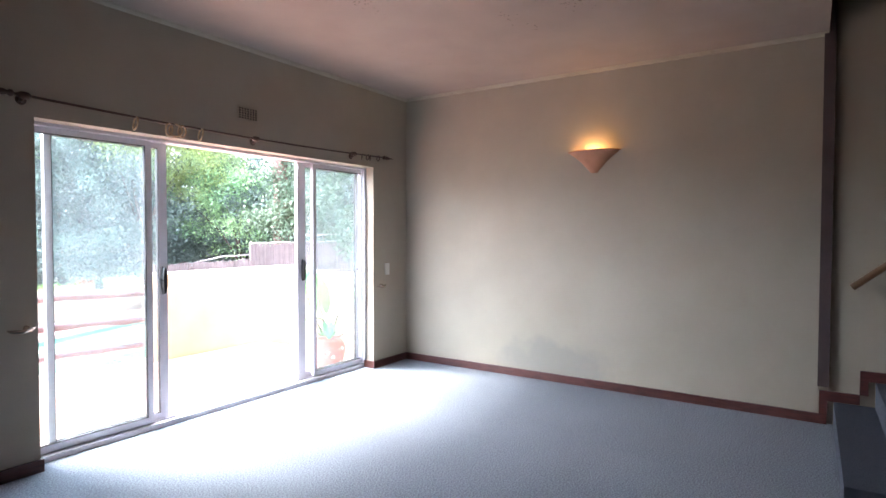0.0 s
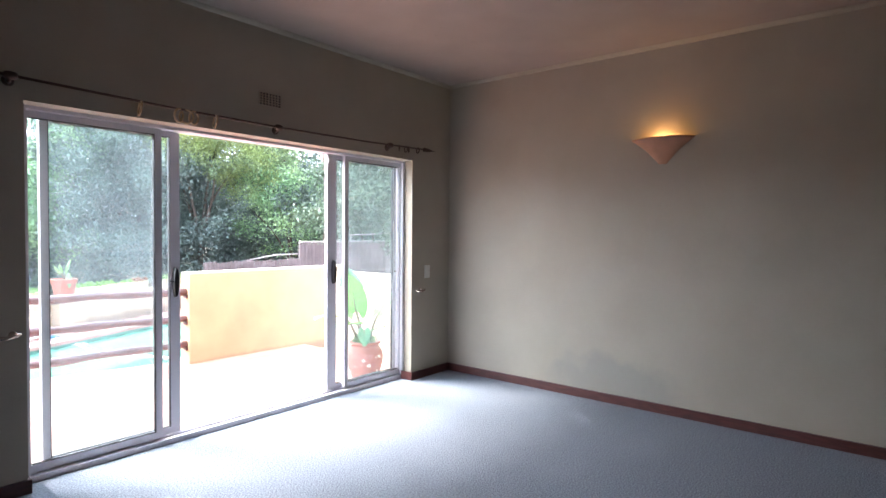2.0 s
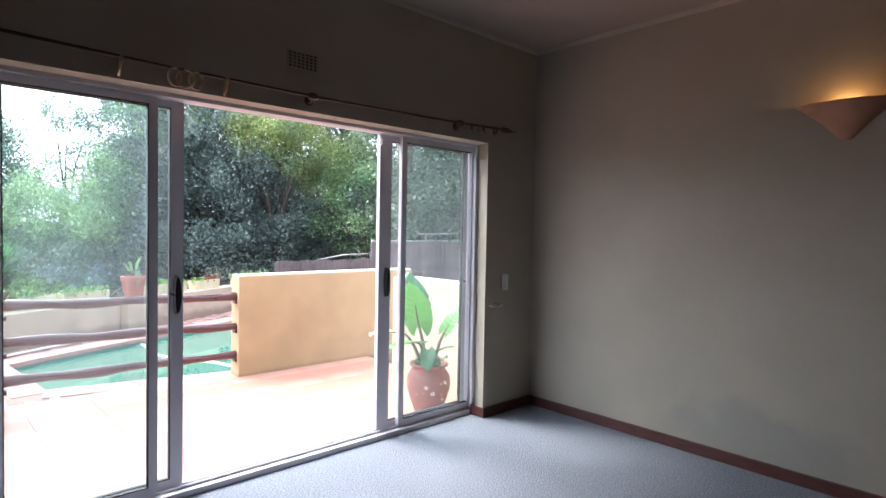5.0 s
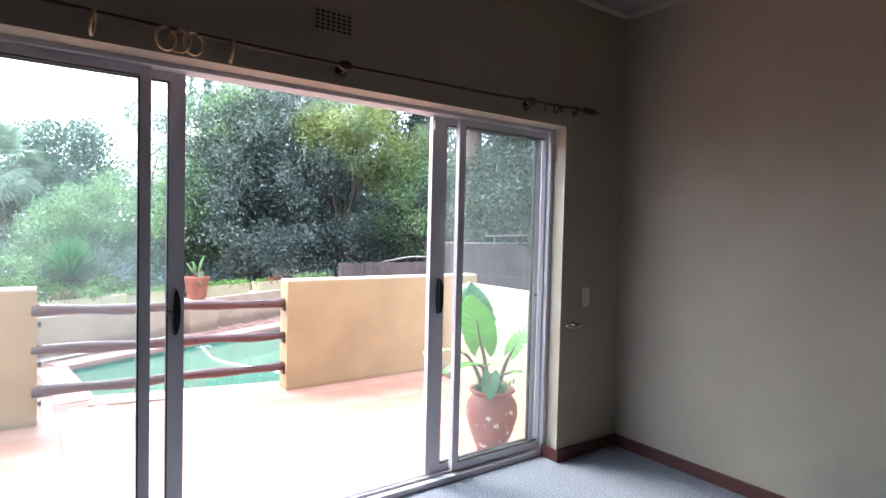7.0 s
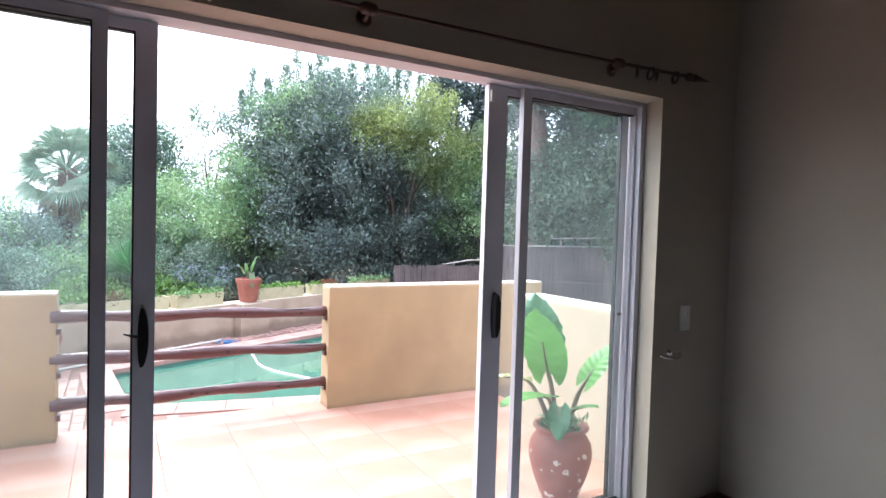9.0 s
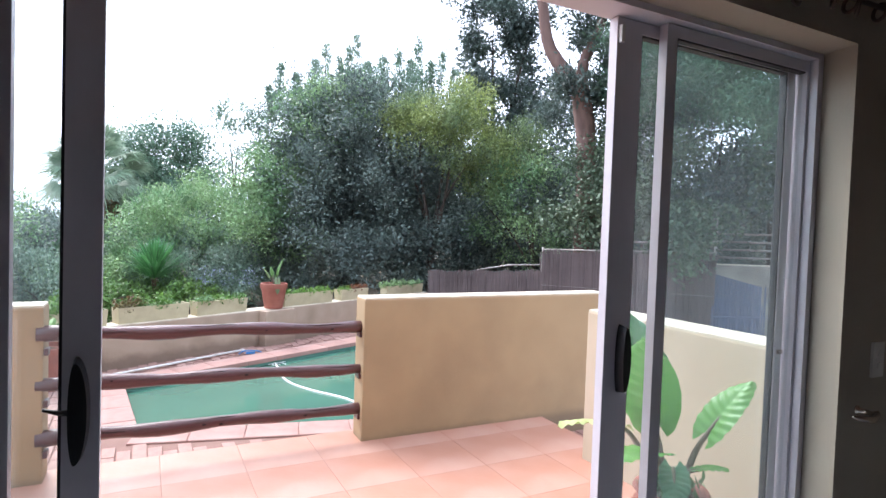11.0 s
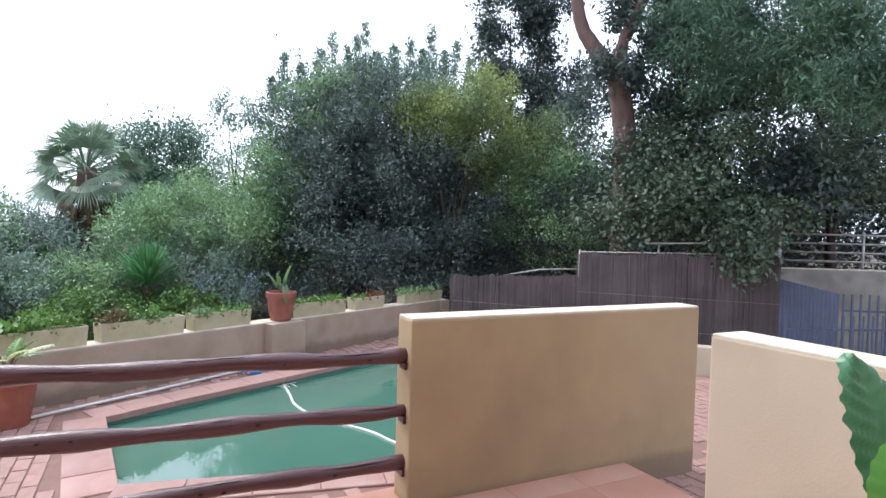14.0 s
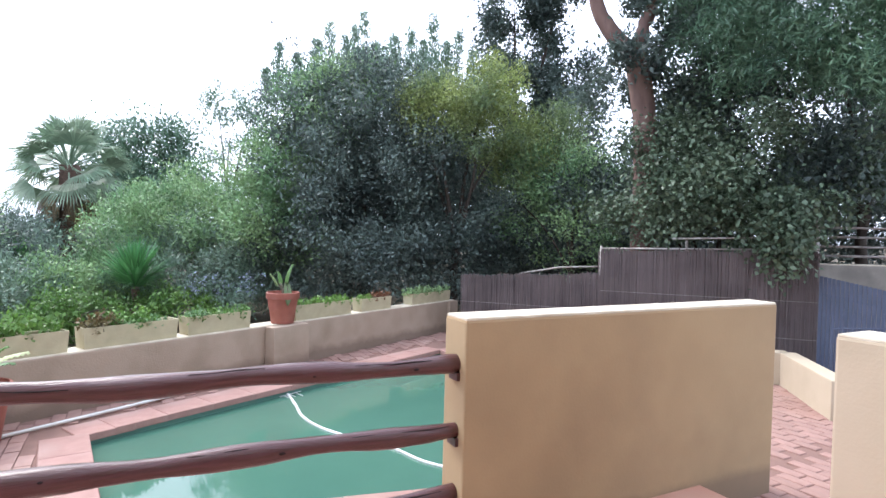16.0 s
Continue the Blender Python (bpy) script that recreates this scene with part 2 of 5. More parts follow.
L_EAR = material("elephant_ear_leaf", (0.11, 0.30, 0.07), 0.32, colour2=(0.15, 0.36, 0.09), scale=5, bump=0.2, bump_scale=14, translucent=0.35)
L_EARB = material("dark_ruffled_leaf", (0.06, 0.20, 0.10), 0.3, colour2=(0.10, 0.27, 0.13), scale=8, bump=0.35, bump_scale=14, translucent=0.2)
L_STEM = material("green_purple_stem", (0.16, 0.17, 0.09), 0.4, colour2=(0.13, 0.08, 0.07), scale=4)
L_REDS = leafmat("reddish_succulent_leaf", (0.20, 0.09, 0.05), (0.13, 0.12, 0.05))
L_WHITE = leafmat("cream_variegated_leaf", (0.64, 0.68, 0.42), (0.46, 0.56, 0.22), island=0.15)
L_FLOW = leafmat("blue_violet_flower", (0.30, 0.33, 0.50), (0.32, 0.36, 0.5))


def glass_material():
    m = bpy.data.materials.new("door_glass")
    m.use_nodes = True
    n, l = m.node_tree.nodes, m.node_tree.links
    n.remove(n["Principled BSDF"])
    tr, gl, fr, mix = n.new("ShaderNodeBsdfTransparent"), n.new("ShaderNodeBsdfGlossy"), n.new("ShaderNodeLayerWeight"), n.new("ShaderNodeMixShader")
    tr.inputs[0].default_value = (0.95, 0.975, 0.97, 1)
    gl.inputs["Roughness"].default_value = 0.02
    fr.inputs[0].default_value = 0.5
    pw, sc = n.new("ShaderNodeMath"), n.new("ShaderNodeMath")
    pw.operation, sc.operation = "POWER", "MULTIPLY_ADD"
    pw.inputs[1].default_value, sc.inputs[1].default_value, sc.inputs[2].default_value = 5.0, 0.55, 0.03
    l.new(fr.outputs["Facing"], pw.inputs[0])
    l.new(pw.outputs[0], sc.inputs[0])
    l.new(sc.outputs[0], mix.inputs[0])
    l.new(tr.outputs[0], mix.inputs[1])
    l.new(gl.outputs[0], mix.inputs[2])
    # a thin film of dust and dried drops on the pane
    df, tc, no, rp, mix2 = (n.new("ShaderNodeBsdfTranslucent"), n.new("ShaderNodeTexCoord"), n.new("ShaderNodeTexNoise"),
                            n.new("ShaderNodeMapRange"), n.new("ShaderNodeMixShader"))
    df.inputs[0].default_value = (0.72, 0.85, 0.92, 1)
    no.inputs["Scale"].default_value, no.inputs["Detail"].default_value = 2.2, 7
    rp.inputs["From Min"].default_value, rp.inputs["From Max"].default_value = 0.35, 0.75
    rp.inputs["To Min"].default_value, rp.inputs["To Max"].default_value = 0.006, 0.017
    l.new(tc.outputs["Object"], no.inputs[0])
    l.new(no.outputs[0], rp.inputs[0])
    l.new(rp.outputs[0], mix2.inputs[0])
    l.new(mix.outputs[0], mix2.inputs[1])
    l.new(df.outputs[0], mix2.inputs[2])
    l.new(mix2.outputs[0], n["Material Output"].inputs[0])
    return m


M_GLASS = glass_material()
M_BULB = bpy.data.materials.new("warm_bulb_glow")
M_BULB.use_nodes = True
M_BULB.node_tree.nodes["Principled BSDF"].inputs["Emission Color"].default_value = (1.0, 0.55, 0.18, 1)
M_BULB.node_tree.nodes["Principled BSDF"].inputs["Emission Strength"].default_value = 4.0


# ---- mesh helpers ----
def link(name, bm, mat, smooth=False, bevel=0.0):
    if bevel:
        bmesh.ops.bevel(bm, geom=[e for e in bm.edges if e.calc_face_angle(0) > 0.6], offset=bevel, segments=2, profile=0.6, affect="EDGES")
    me = bpy.data.meshes.new(name)
    bmesh.ops.recalc_face_normals(bm, faces=bm.faces)
    bm.to_mesh(me)
    bm.free()
    me.materials.append(mat)
    if smooth:
        me.polygons.foreach_set("use_smooth", [True] * len(me.polygons))
    return new(name, me)


def part(name, bm, mat, parent, label="", smooth=False, bevel=0.0):
    ob = link(name, bm, mat, smooth, bevel)
    ob.parent = parent
    ob.matrix_parent_inverse = parent.matrix_basis.inverted()
    return tagged(ob, label)


def thing(name, x, y, z, label, category, group="", kind="", rz=0):
    ob = new(name)
    ob.matrix_basis = pose(x, y, z, 0, 0, rz)
    return tagged(ob, label, category, group, kind)


def box(bm, x0, x1, y0, y1, z0, z1, m=None):
    vs = [bm.verts.new((x, y, z)) for z in (z0, z1) for x, y in ((x0, y0), (x1, y0), (x1, y1), (x0, y1))]
    for f in ((3, 2, 1, 0), (4, 5, 6, 7), (0, 1, 5, 4), (1, 2, 6, 5), (2, 3, 7, 6), (3, 0, 4, 7)):
        bm.faces.new([vs[i] for i in f])
    if m:
        bmesh.ops.transform(bm, matrix=m, verts=vs)
    return vs


def cube(x0, x1, y0, y1, z0, z1, m=None):
    bm = bmesh.new()
    box(bm, x0, x1, y0, y1, z0, z1, m)
    return bm


def prism(bm, pts, z0, z1):
    """A block over a ground plan."""
    lo, hi = [bm.verts.new((x, y, z0)) for x, y in pts], [bm.verts.new((x, y, z1)) for x, y in pts]
    bm.faces.new(lo[::-1])
    bm.faces.new(hi)
    for i in range(len(pts)):
        j = (i + 1) % len(pts)
        bm.faces.new((lo[i], lo[j], hi[j], hi[i]))


def lathe(bm, profile, steps=32, m=None):
    """Turn a list of (radius, height) about z."""
    rings = []
    for r, z in profile:
        rings.append([bm.verts.new((r * math.cos(2 * math.pi * i / steps), r * math.sin(2 * math.pi * i / steps), z)) for i in range(steps)])
    for a, b in zip(rings, rings[1:]):
        for i in range(steps):
            j = (i + 1) % steps
            bm.faces.new((a[i], a[j], b[j], b[i]))
    bm.faces.new(rings[0][::-1])
    bm.faces.new(rings[-1])
    if m:
        bmesh.ops.transform(bm, matrix=m, verts=[v for r in rings for v in r])


def tube(bm, path, radii, sides=10, rough=0.0, rng=None):
    """A tapered tube along points."""
    path = [Vector(p) for p in path]
    radii = radii if isinstance(radii, (list, tuple)) else [radii] * len(path)
    up = Vector((0.13, 0.21, 0.97))
    rings = []
    for i, p in enumerate(path):
        d = (path[min(i + 1, len(path) - 1)] - path[max(i - 1, 0)]).normalized()
        s = d.cross(up if abs(d.dot(up)) < 0.9 else Vector((1, 0, 0))).normalized()
        t = d.cross(s)
        ring = []
        for k in range(sides):
            a = 2 * math.pi * k / sides
            r = radii[i] * (1 + (rng.uniform(-rough, rough) if rng else 0))
            ring.append(bm.verts.new(p + (s * math.cos(a) + t * math.sin(a)) * r))
        rings.append(ring)
    for a, b in zip(rings, rings[1:]):
        for i in range(sides):
            j = (i + 1) % sides
            bm.faces.new((a[i], a[j], b[j], b[i]))
    bm.faces.new(rings[0][::-1])
    bm.faces.new(rings[-1])


def curve_points(pts, n):
    """Points along a smooth line through pts (Catmull-Rom)."""
    P = [Vector(p) for p in pts]
    P = [P[0] * 2 - P[1]] + P + [P[-1] * 2 - P[-2]]
    out = []
    for i in range(1, len(P) - 2):
        for k in range(n):
            t = k / n
            a, b, c, d = P[i - 1:i + 3]
            out.append(0.5 * ((2 * b) + (c - a) * t + (2 * a - 5 * b + 4 * c - d) * t * t + (3 * b - a - 3 * c + d) * t ** 3))
    return out + [P[-2]]


# ---- the room ----
CEIL = 2.95
XE, YW = 5.55, 4.19            # end wall, window wall (inner faces); the end wall runs a little out of square
XS, XL = 5.475, 5.513          # end wall at the stairs and at the lamp
OX0, OX1, OZ = 1.84, 4.97, 2.13  # opening
OXF = 5.00  # the far reveal opens a little towards the frame
XB, YB = -3.2, -3.6             # the unseen sides


def setting(name, bm, mat, label="", bevel=0.0):
    return tagged(link(name, bm, mat, bevel=bevel), label, "", "", "structure")


bm = bmesh.new()
box(bm, XB - 0.2, OX0, YW, 4.43, -0.3, 5.6)
prism(bm, [(OX1, YW), (XE + 1.5, YW), (XE + 1.5, 4.43), (OXF, 4.43), (OXF, 4.315)], -0.3, 5.6)
prism(bm, [(OX0, YW), (OX1, YW), (OXF, 4.315), (OXF, 4.43), (OX0, 4.43)], OZ, 5.6)
wall_n = setting("wall_north", bm, M_WALL, "cream painted plaster wall round the sliding door")
bm = bmesh.new()
prism(bm, [(XS, 0.235), (XE + 0.25, 0.235), (XE + 0.25, YW), (XE, YW)], -0.1, 5.6)
setting("wall_east", bm, M_WALL_E, "cream painted plaster end wall with a faint damp mark")
setting("wall_stair", cube(XS + 0.01, XE + 0.25, YB, 0.235, -0.1, 5.6), M_WALL, "cream painted wall beside the stairs")
setting("wall_west", cube(XB - 0.2, XB, YB - 0.2, YW, -0.1, 5.6), M_WALL)
setting("wall_south", cube(XB, XE + 0.25, YB - 0.2, YB, -0.1, 5.6), M_WALL)
# carpet colour varies in random paler patches over the whole floor
setting("floor", cube(XB, XE, YB, 4.317, -0.1, 0.0), M_CARPET, "blue-grey fitted carpet with random paler patches")
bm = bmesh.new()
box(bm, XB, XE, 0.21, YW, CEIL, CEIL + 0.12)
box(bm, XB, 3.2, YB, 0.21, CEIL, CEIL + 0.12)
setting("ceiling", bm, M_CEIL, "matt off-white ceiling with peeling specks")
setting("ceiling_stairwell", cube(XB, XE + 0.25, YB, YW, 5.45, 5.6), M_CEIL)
setting("wall_stairwell", cube(3.08, 3.2, YB, 0.21, CEIL + 0.12, 5.45), M_WALL)
setting("wall_stairwell_north", cube(3.2, XE, 0.21, 0.33, CEIL + 0.12, 5.45), M_WALL)


def cove(name, p0, p1, inward):
    """A small quarter-round moulding between wall and ceiling."""
    bm = bmesh.new()
    prof = [(0, 0), (0.028, 0), (0.022, -0.012), (0.012, -0.022), (0, -0.028)]
    rings = [[bm.verts.new((p[0] + inward[0] * a, p[1] + inward[1] * a, CEIL - 0.001 + b)) for a, b in prof] for p in (p0, p1)]
    for i in range(len(prof)):
        j = (i + 1) % len(prof)
        bm.faces.new((rings[0][i], rings[0][j], rings[1][j], rings[1][i]))
    bm.faces.new(rings[0])
    bm.faces.new(rings[1][::-1])
    setting(name, bm, M_WALL)


cove("trim", (XS, 0.21), (XE, YW - 0.03), (-1, 0))
cove("trim", (XB, YW), (XE, YW), (0, -1))

# skirting boards
SK = 0.075
setting("baseboard", cube(XB, OX0 + 0.012, YW - 0.018, YW, 0, SK), M_SKIRT, "dark red-brown skirting board", 0.004)
setting("baseboard", cube(OX1 - 0.012, XE - 0.018, YW - 0.018, YW, 0, SK), M_SKIRT, "dark red-brown skirting board", 0.004)
bm = bmesh.new()
prism(bm, [(XS - 0.018, 0.225), (XS, 0.225), (XE, YW), (XE - 0.018, YW)], 0, SK)
setting("baseboard", bm, M_SKIRT, "dark red-brown skirting board", 0.004)
setting("baseboard", cube(OX1 - 0.012, OX1, YW, 4.312, 0, SK), M_SKIRT, "", 0.003)
setting("baseboard", cube(OX0, OX0 + 0.012, YW, 4.312, 0, SK), M_SKIRT, "", 0.003)
STEP, GOING, YS = 0.18, 0.25, 0.135
for i in range(6):
    y1 = YS - GOING * i + 0.09
    bm = cube(XS - 0.018, XS, y1 - GOING, y1, STEP * (i + 1), STEP * (i + 1) + SK)
    box(bm, XS - 0.019, XS - 0.001, y1 - 0.05, y1 + 0.001, STEP * i + (0 if i == 0 else SK), STEP * (i + 1) + SK)
    setting("baseboard", bm, M_SKIRT, "dark red-brown stepped skirting by the stairs")
setting("trim", cube(XS - 0.022, XS, 0.165, 0.238, 0.285, CEIL + 1.4), M_STRIP, "dark brown vertical trim strip", 0.004)

stairs = thing("staircase", 4.7, YS, 0, "blue-grey carpeted stairs rising beside the end wall", "staircase", kind="structure")
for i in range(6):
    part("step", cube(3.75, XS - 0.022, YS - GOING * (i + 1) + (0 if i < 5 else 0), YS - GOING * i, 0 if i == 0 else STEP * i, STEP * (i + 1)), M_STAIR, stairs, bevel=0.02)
rail = thing("handrail", XS - 0.06, -0.06, 1.0, "round wooden handrail sloping up the stair wall", "handrail")
bm = bmesh.new()
tube(bm, [(XS - 0.07, 0.04, 1.05), (XS - 0.07, -0.9, 1.05 + 0.94 * 0.85), (XS - 0.07, -2.2, 1.05 + 2.24 * 0.85)], 0.026, 14)
part("rail", bm, M_HRAIL, rail, smooth=True)
for y in (-0.35, -1.5):
    bm = bmesh.new()
    tube(bm, [(XS + 0.01, y, 0.98 - y * 0.85), (XS - 0.07, y, 0.99 - y * 0.85), (XS - 0.07, y, 1.06 - y * 0.85)], 0.008, 8)
    part("bracket", bm, M_BRASS, rail, smooth=True)

# ---- sliding door ----
door = thing("sliding_door", (OX0 + OXF) / 2, 4.24, 0, "white aluminium four-panel sliding door standing open to the terrace", "sliding door", kind="structure")
YF0, YF1 = 4.315, 4.425
FB = 2.11  # underside of the head
part("door_head", cube(OX0, OXF, YF0, YF1, FB, OZ), M_FRAME, door, bevel=0.003)
part("door_sill", cube(OX0, OXF, YF0, YF1, -0.02, 0.035), M_FRAME, door, bevel=0.003)
for y in (YF0 + 0.043, YF0 + 0.083):
    part("track", cube(OX0 + 0.045, OXF - 0.045, y, y + 0.006, 0.035, 0.05), M_FRAME, door)
part("jamb", cube(OX0, OX0 + 0.045, YF0, YF1, 0.035, FB), M_FRAME, door, bevel=0.003)
part("jamb", cube(OXF - 0.03, OXF, YF0, YF1, 0.035, FB), M_FRAME, door, bevel=0.003)


def door_panel(name, x0, x1, y, left, right, label):
    """A glazed panel: stiles of the given widths, rails, gasket lines and a pane."""
    p = new(name)
    p.parent = door
    p.matrix_parent_inverse = door.matrix_basis.inverted()
    p.matrix_basis = pose((x0 + x1) / 2, y, 0)
    tagged(p, label)
    t = 0.016
    part("stile", cube(x0, x0 + left, y - t, y + t, 0.052, FB - 0.004), M_FRAME, p, bevel=0.003)
    part("stile", cube(x1 - right, x1, y - t, y + t, 0.052, FB - 0.004), M_FRAME, p, bevel=0.003)
    part("rail", cube(x0 + left, x1 - right, y - t, y + t, 0.052, 0.09), M_FRAME, p, bevel=0.003)
    part("rail", cube(x0 + left, x1 - right, y - t, y + t, FB - 0.04, FB - 0.004), M_FRAME, p, bevel=0.003)
    bm = bmesh.new()
    a, b, c, d, g = x0 + left, x1 - right, 0.09, FB - 0.04, 0.006
    sides = ((a, a + g, c, d), (b - g, b, c, d)) if min(left, right) > 0.02 else ((a, a + g, c, d),) if left > right else ((b - g, b, c, d),)
    for q in sides + ((a + g, b - g, c, c + g), (a + g, b - g, d - g, d)):
        box(bm, q[0], q[1], y - 0.012, y + 0.012, q[2], q[3])
    part("gasket", bm, M_GASKET, p)
    pane = part("pane", cube(a + g * 0.5, b - g * 0.5, y - 0.002, y + 0.002, c + g * 0.5, d - g * 0.5), M_GLASS, p, "clear slightly dusty glass")
    pane.visible_shadow = False
    return p


YI, YO = YF0 + 0.046, YF0 + 0.086
door_panel("fixed_panel", OX0 + 0.045, 2.645, YI, 0.012, 0.042, "fixed glazed panel")
door_panel("fixed_panel", 4.250, OXF - 0.03, YI, 0.043, 0.012, "fixed glazed panel")
pl = door_panel("sliding_panel", 1.965, 2.785, YO, 0.042, 0.064, "sliding glazed panel pushed open")
pr = door_panel("sliding_panel", 4.087, 4.955, YO, 0.100, 0.042, "sliding glazed panel pushed open")


def d_handle(x, y, z, parent):
    """A long black D-shaped pull with a backplate and latch."""
    bm = bmesh.new()
    n = 18
    outer = [(0.024 * math.sin(math.pi * i / n), 0.105 * math.cos(math.pi * i / n)) for i in range(n + 1)]
    ring = [(a, b) for a, b in outer] + [(-a * 0.55, b) for a, b in outer[-2:0:-1]]
    lo, hi = [bm.verts.new((x + a, y, z + b)) for a, b in ring], [bm.verts.new((x + a * 0.85, y - 0.034, z + b * 0.93)) for a, b in ring]
    bm.faces.new(lo)
    bm.faces.new(hi[::-1])
    for i in range(len(ring)):
        j = (i + 1) % len(ring)
        bm.faces.new((lo[i], lo[j], hi[j], hi[i]))
    return part("handle", bm, M_HANDLE, parent, "black pull handle")


d_handle(2.745, YO - 0.017, 1.085, pl)
d_handle(4.145, YO - 0.017, 1.085, pr)
bm = bmesh.new()
tube(bm, [(2.742, YO - 0.035, 1.085), (2.720, YO - 0.045, 1.09), (2.695, YO - 0.05, 1.10)], [0.006, 0.005, 0.003], 8)
part("latch", bm, M_HANDLE, pl, smooth=True)
part("stop_block", cube(4.092, 4.105, YO - 0.03, YO - 0.017, 2.03, 2.08), M_SWITCH, pr, bevel=0.002)
part("lock", cube(4.925, 4.95, YO - 0.024, YO - 0.014, 1.045, 1.06), M_CHROME, door, bevel=0.002)

# ---- curtain rod ----
rod = thing("curtain_rod", 3.4, 4.14, 2.21, "dark bronze curtain rod with scrolled finials above the door", "curtain rod")
RY, RZ = 4.14, 2.21
bm = bmesh.new()
tube(bm, [(1.72, RY, RZ + 0.03), (2.6, RY, RZ + 0.006), (3.42, RY, RZ), (4.3, RY, RZ + 0.010), (5.06, RY, RZ + 0.03)], 0.008, 10)
part("pole", bm, M_BRASS, rod, smooth=True)
for x, dz in ((1.77, 0.028), (3.415, 0), (4.61, 0.016)):
    bm = bmesh.new()
    tube(bm, [(x, YW, RZ + dz - 0.02), (x, RY + 0.02, RZ + dz - 0.025), (x, RY - 0.014, RZ + dz - 0.012)], [0.02, 0.009, 0.006], 10)
    lathe(bm, [(0.022, 0), (0.03, 0.006), (0.022, 0.012)], 16, Matrix.Translation((x, YW - 0.001, RZ + dz - 0.02)) @ pose(0, 0, 0, 90))
    lathe(bm, [(0.013, -0.032), (0.021, -0.02), (0.023, 0), (0.021, 0.02), (0.013, 0.032)], 14, Matrix.Translation((x, RY, RZ + dz)) @ pose(0, 0, 0, 0, 90))
    part("bracket", bm, M_BRASS, rod, smooth=True)
for s, x in ((-1, 1.72), (1, 5.07)):
    bm = bmesh.new()
    prof = [(0.008, 0), (0.019, 0.01), (0.021, 0.022), (0.012, 0.035), (0.018, 0.05), (0.02, 0.062), (0.011, 0.08), (0.015, 0.092), (0.009, 0.11),
            (0.005, 0.15), (0.001, 0.185)]
    lathe(bm, prof, 14, Matrix.Translation((x, RY, RZ + 0.03)) @ pose(0, 0, 0, 0, 90 * s))
    part("finial", bm, M_BRASS, rod, smooth=True)


def ring(name, x, z, tilt, turn, r, thick, mat, label, group):
    bm = bmesh.new()
    seg, sec = 26, 8
    rows_ = []
    for i in range(seg):
        a = 2 * math.pi * i / seg
        rows_.append([bm.verts.new(((r + thick * math.cos(b)) * math.cos(a), thick * math.sin(b), (r + thick * math.cos(b)) * math.sin(a)))
                      for b in (2 * math.pi * k / sec for k in range(sec))])
    for i in range(seg):
        for k in range(sec):
            bm.faces.new((rows_[i][k], rows_[(i + 1) % seg][k], rows_[(i + 1) % seg][(k + 1) % sec], rows_[i][(k + 1) % sec]))
    bmesh.ops.transform(bm, matrix=Matrix.Translation((x, RY, z)) @ pose(0, 0, 0, tilt, 0, turn), verts=bm.verts)
    return tagged(link(name, bm, mat, True), label, "curtain ring", group)


for x, turn, z in ((2.42, 78, RZ - 0.030), (2.66, 28, RZ - 0.034), (2.71, -35, RZ - 0.034), (2.76, 22, RZ - 0.034), (2.91, 76, RZ - 0.036)):
    ring("curtain_ring", x, z, 8, turn, 0.042, 0.0065, M_RING, "pale wooden curtain ring hanging on the rod", "rings on the curtain rod")
for x, turn, z in ((4.73, 40, RZ + 0.002), (4.82, 75, RZ + 0.004), (4.86, 35, RZ + 0.004), (4.99, 70, RZ + 0.012)):
    ring("curtain_ring", x, z, 5, turn, 0.026, 0.006, M_BRASS, "dark bronze curtain ring at the end of the rod", "rings on the curtain rod")

# ---- air vent, switch, tiebacks, lamp ----
vent = thing("air_vent", 3.375, YW, 2.41, "painted square-holed air brick set in the wall", "air vent")
bm = bmesh.new()
VX, VZ = 3.279, 2.363
for i in range(8):
    box(bm, VX + i * 0.0265, VX + i * 0.0265 + 0.007, YW - 0.008, YW - 0.001, VZ, VZ + 0.100)
for j in range(6):
    for i in range(7):
        box(bm, VX + i * 0.0265 + 0.007, VX + i * 0.0265 + 0.0265, YW - 0.008, YW - 0.001, VZ + j * 0.0186, VZ + j * 0.0186 + 0.006)
part("grille", bm, M_WALL, vent)
# black sheet added in place of the shade inside the vent holes
part("backing", cube(VX + 0.002, VX + 0.192, YW - 0.003, YW + 0.002, VZ + 0.002, VZ + 0.098), M_GASKET, vent)

sw = thing("light_switch", 5.195, YW, 1.02, "white plastic light switch plate", "light switch")
part("plate", cube(5.16, 5.232, YW - 0.009, YW, 0.985, 1.11), M_SWITCH, sw, bevel=0.003)
for z in (1.027, 1.069):
    part("rocker", cube(5.186, 5.206, YW - 0.014, YW - 0.009, z - 0.011, z + 0.011), M_SWITCH, sw, bevel=0.002)


def tieback(x, label):
    t = thing("curtain_tieback", x, YW, 0.878, label, "curtain tieback", "tiebacks beside the door")
    bm = bmesh.new()
    lathe(bm, [(0.004, 0), (0.016, 0.002), (0.018, 0.007), (0.010, 0.012), (0.008, 0.055), (0.013, 0.06), (0.013, 0.07), (0.004, 0.076)], 14, Matrix.Translation((x, YW, 0.878)) @ pose(0, 0, 0, 90))
    part("rose", bm, M_CHROME, t, smooth=True)
    bm = bmesh.new()
    pts = curve_points([(x + 0.028, YW - 0.055, 0.884), (x, YW - 0.066, 0.880), (x - 0.045, YW - 0.075, 0.870), (x - 0.09, YW - 0.06, 0.874), (x - 0.11, YW - 0.045, 0.880)], 5)
    tube(bm, pts, [0.0035 + 0.0085 * math.sin(math.pi * min(1, (i + 0.5) / len(pts))) for i in range(len(pts))], 10)
    part("arm", bm, M_CHROME, t, smooth=True)


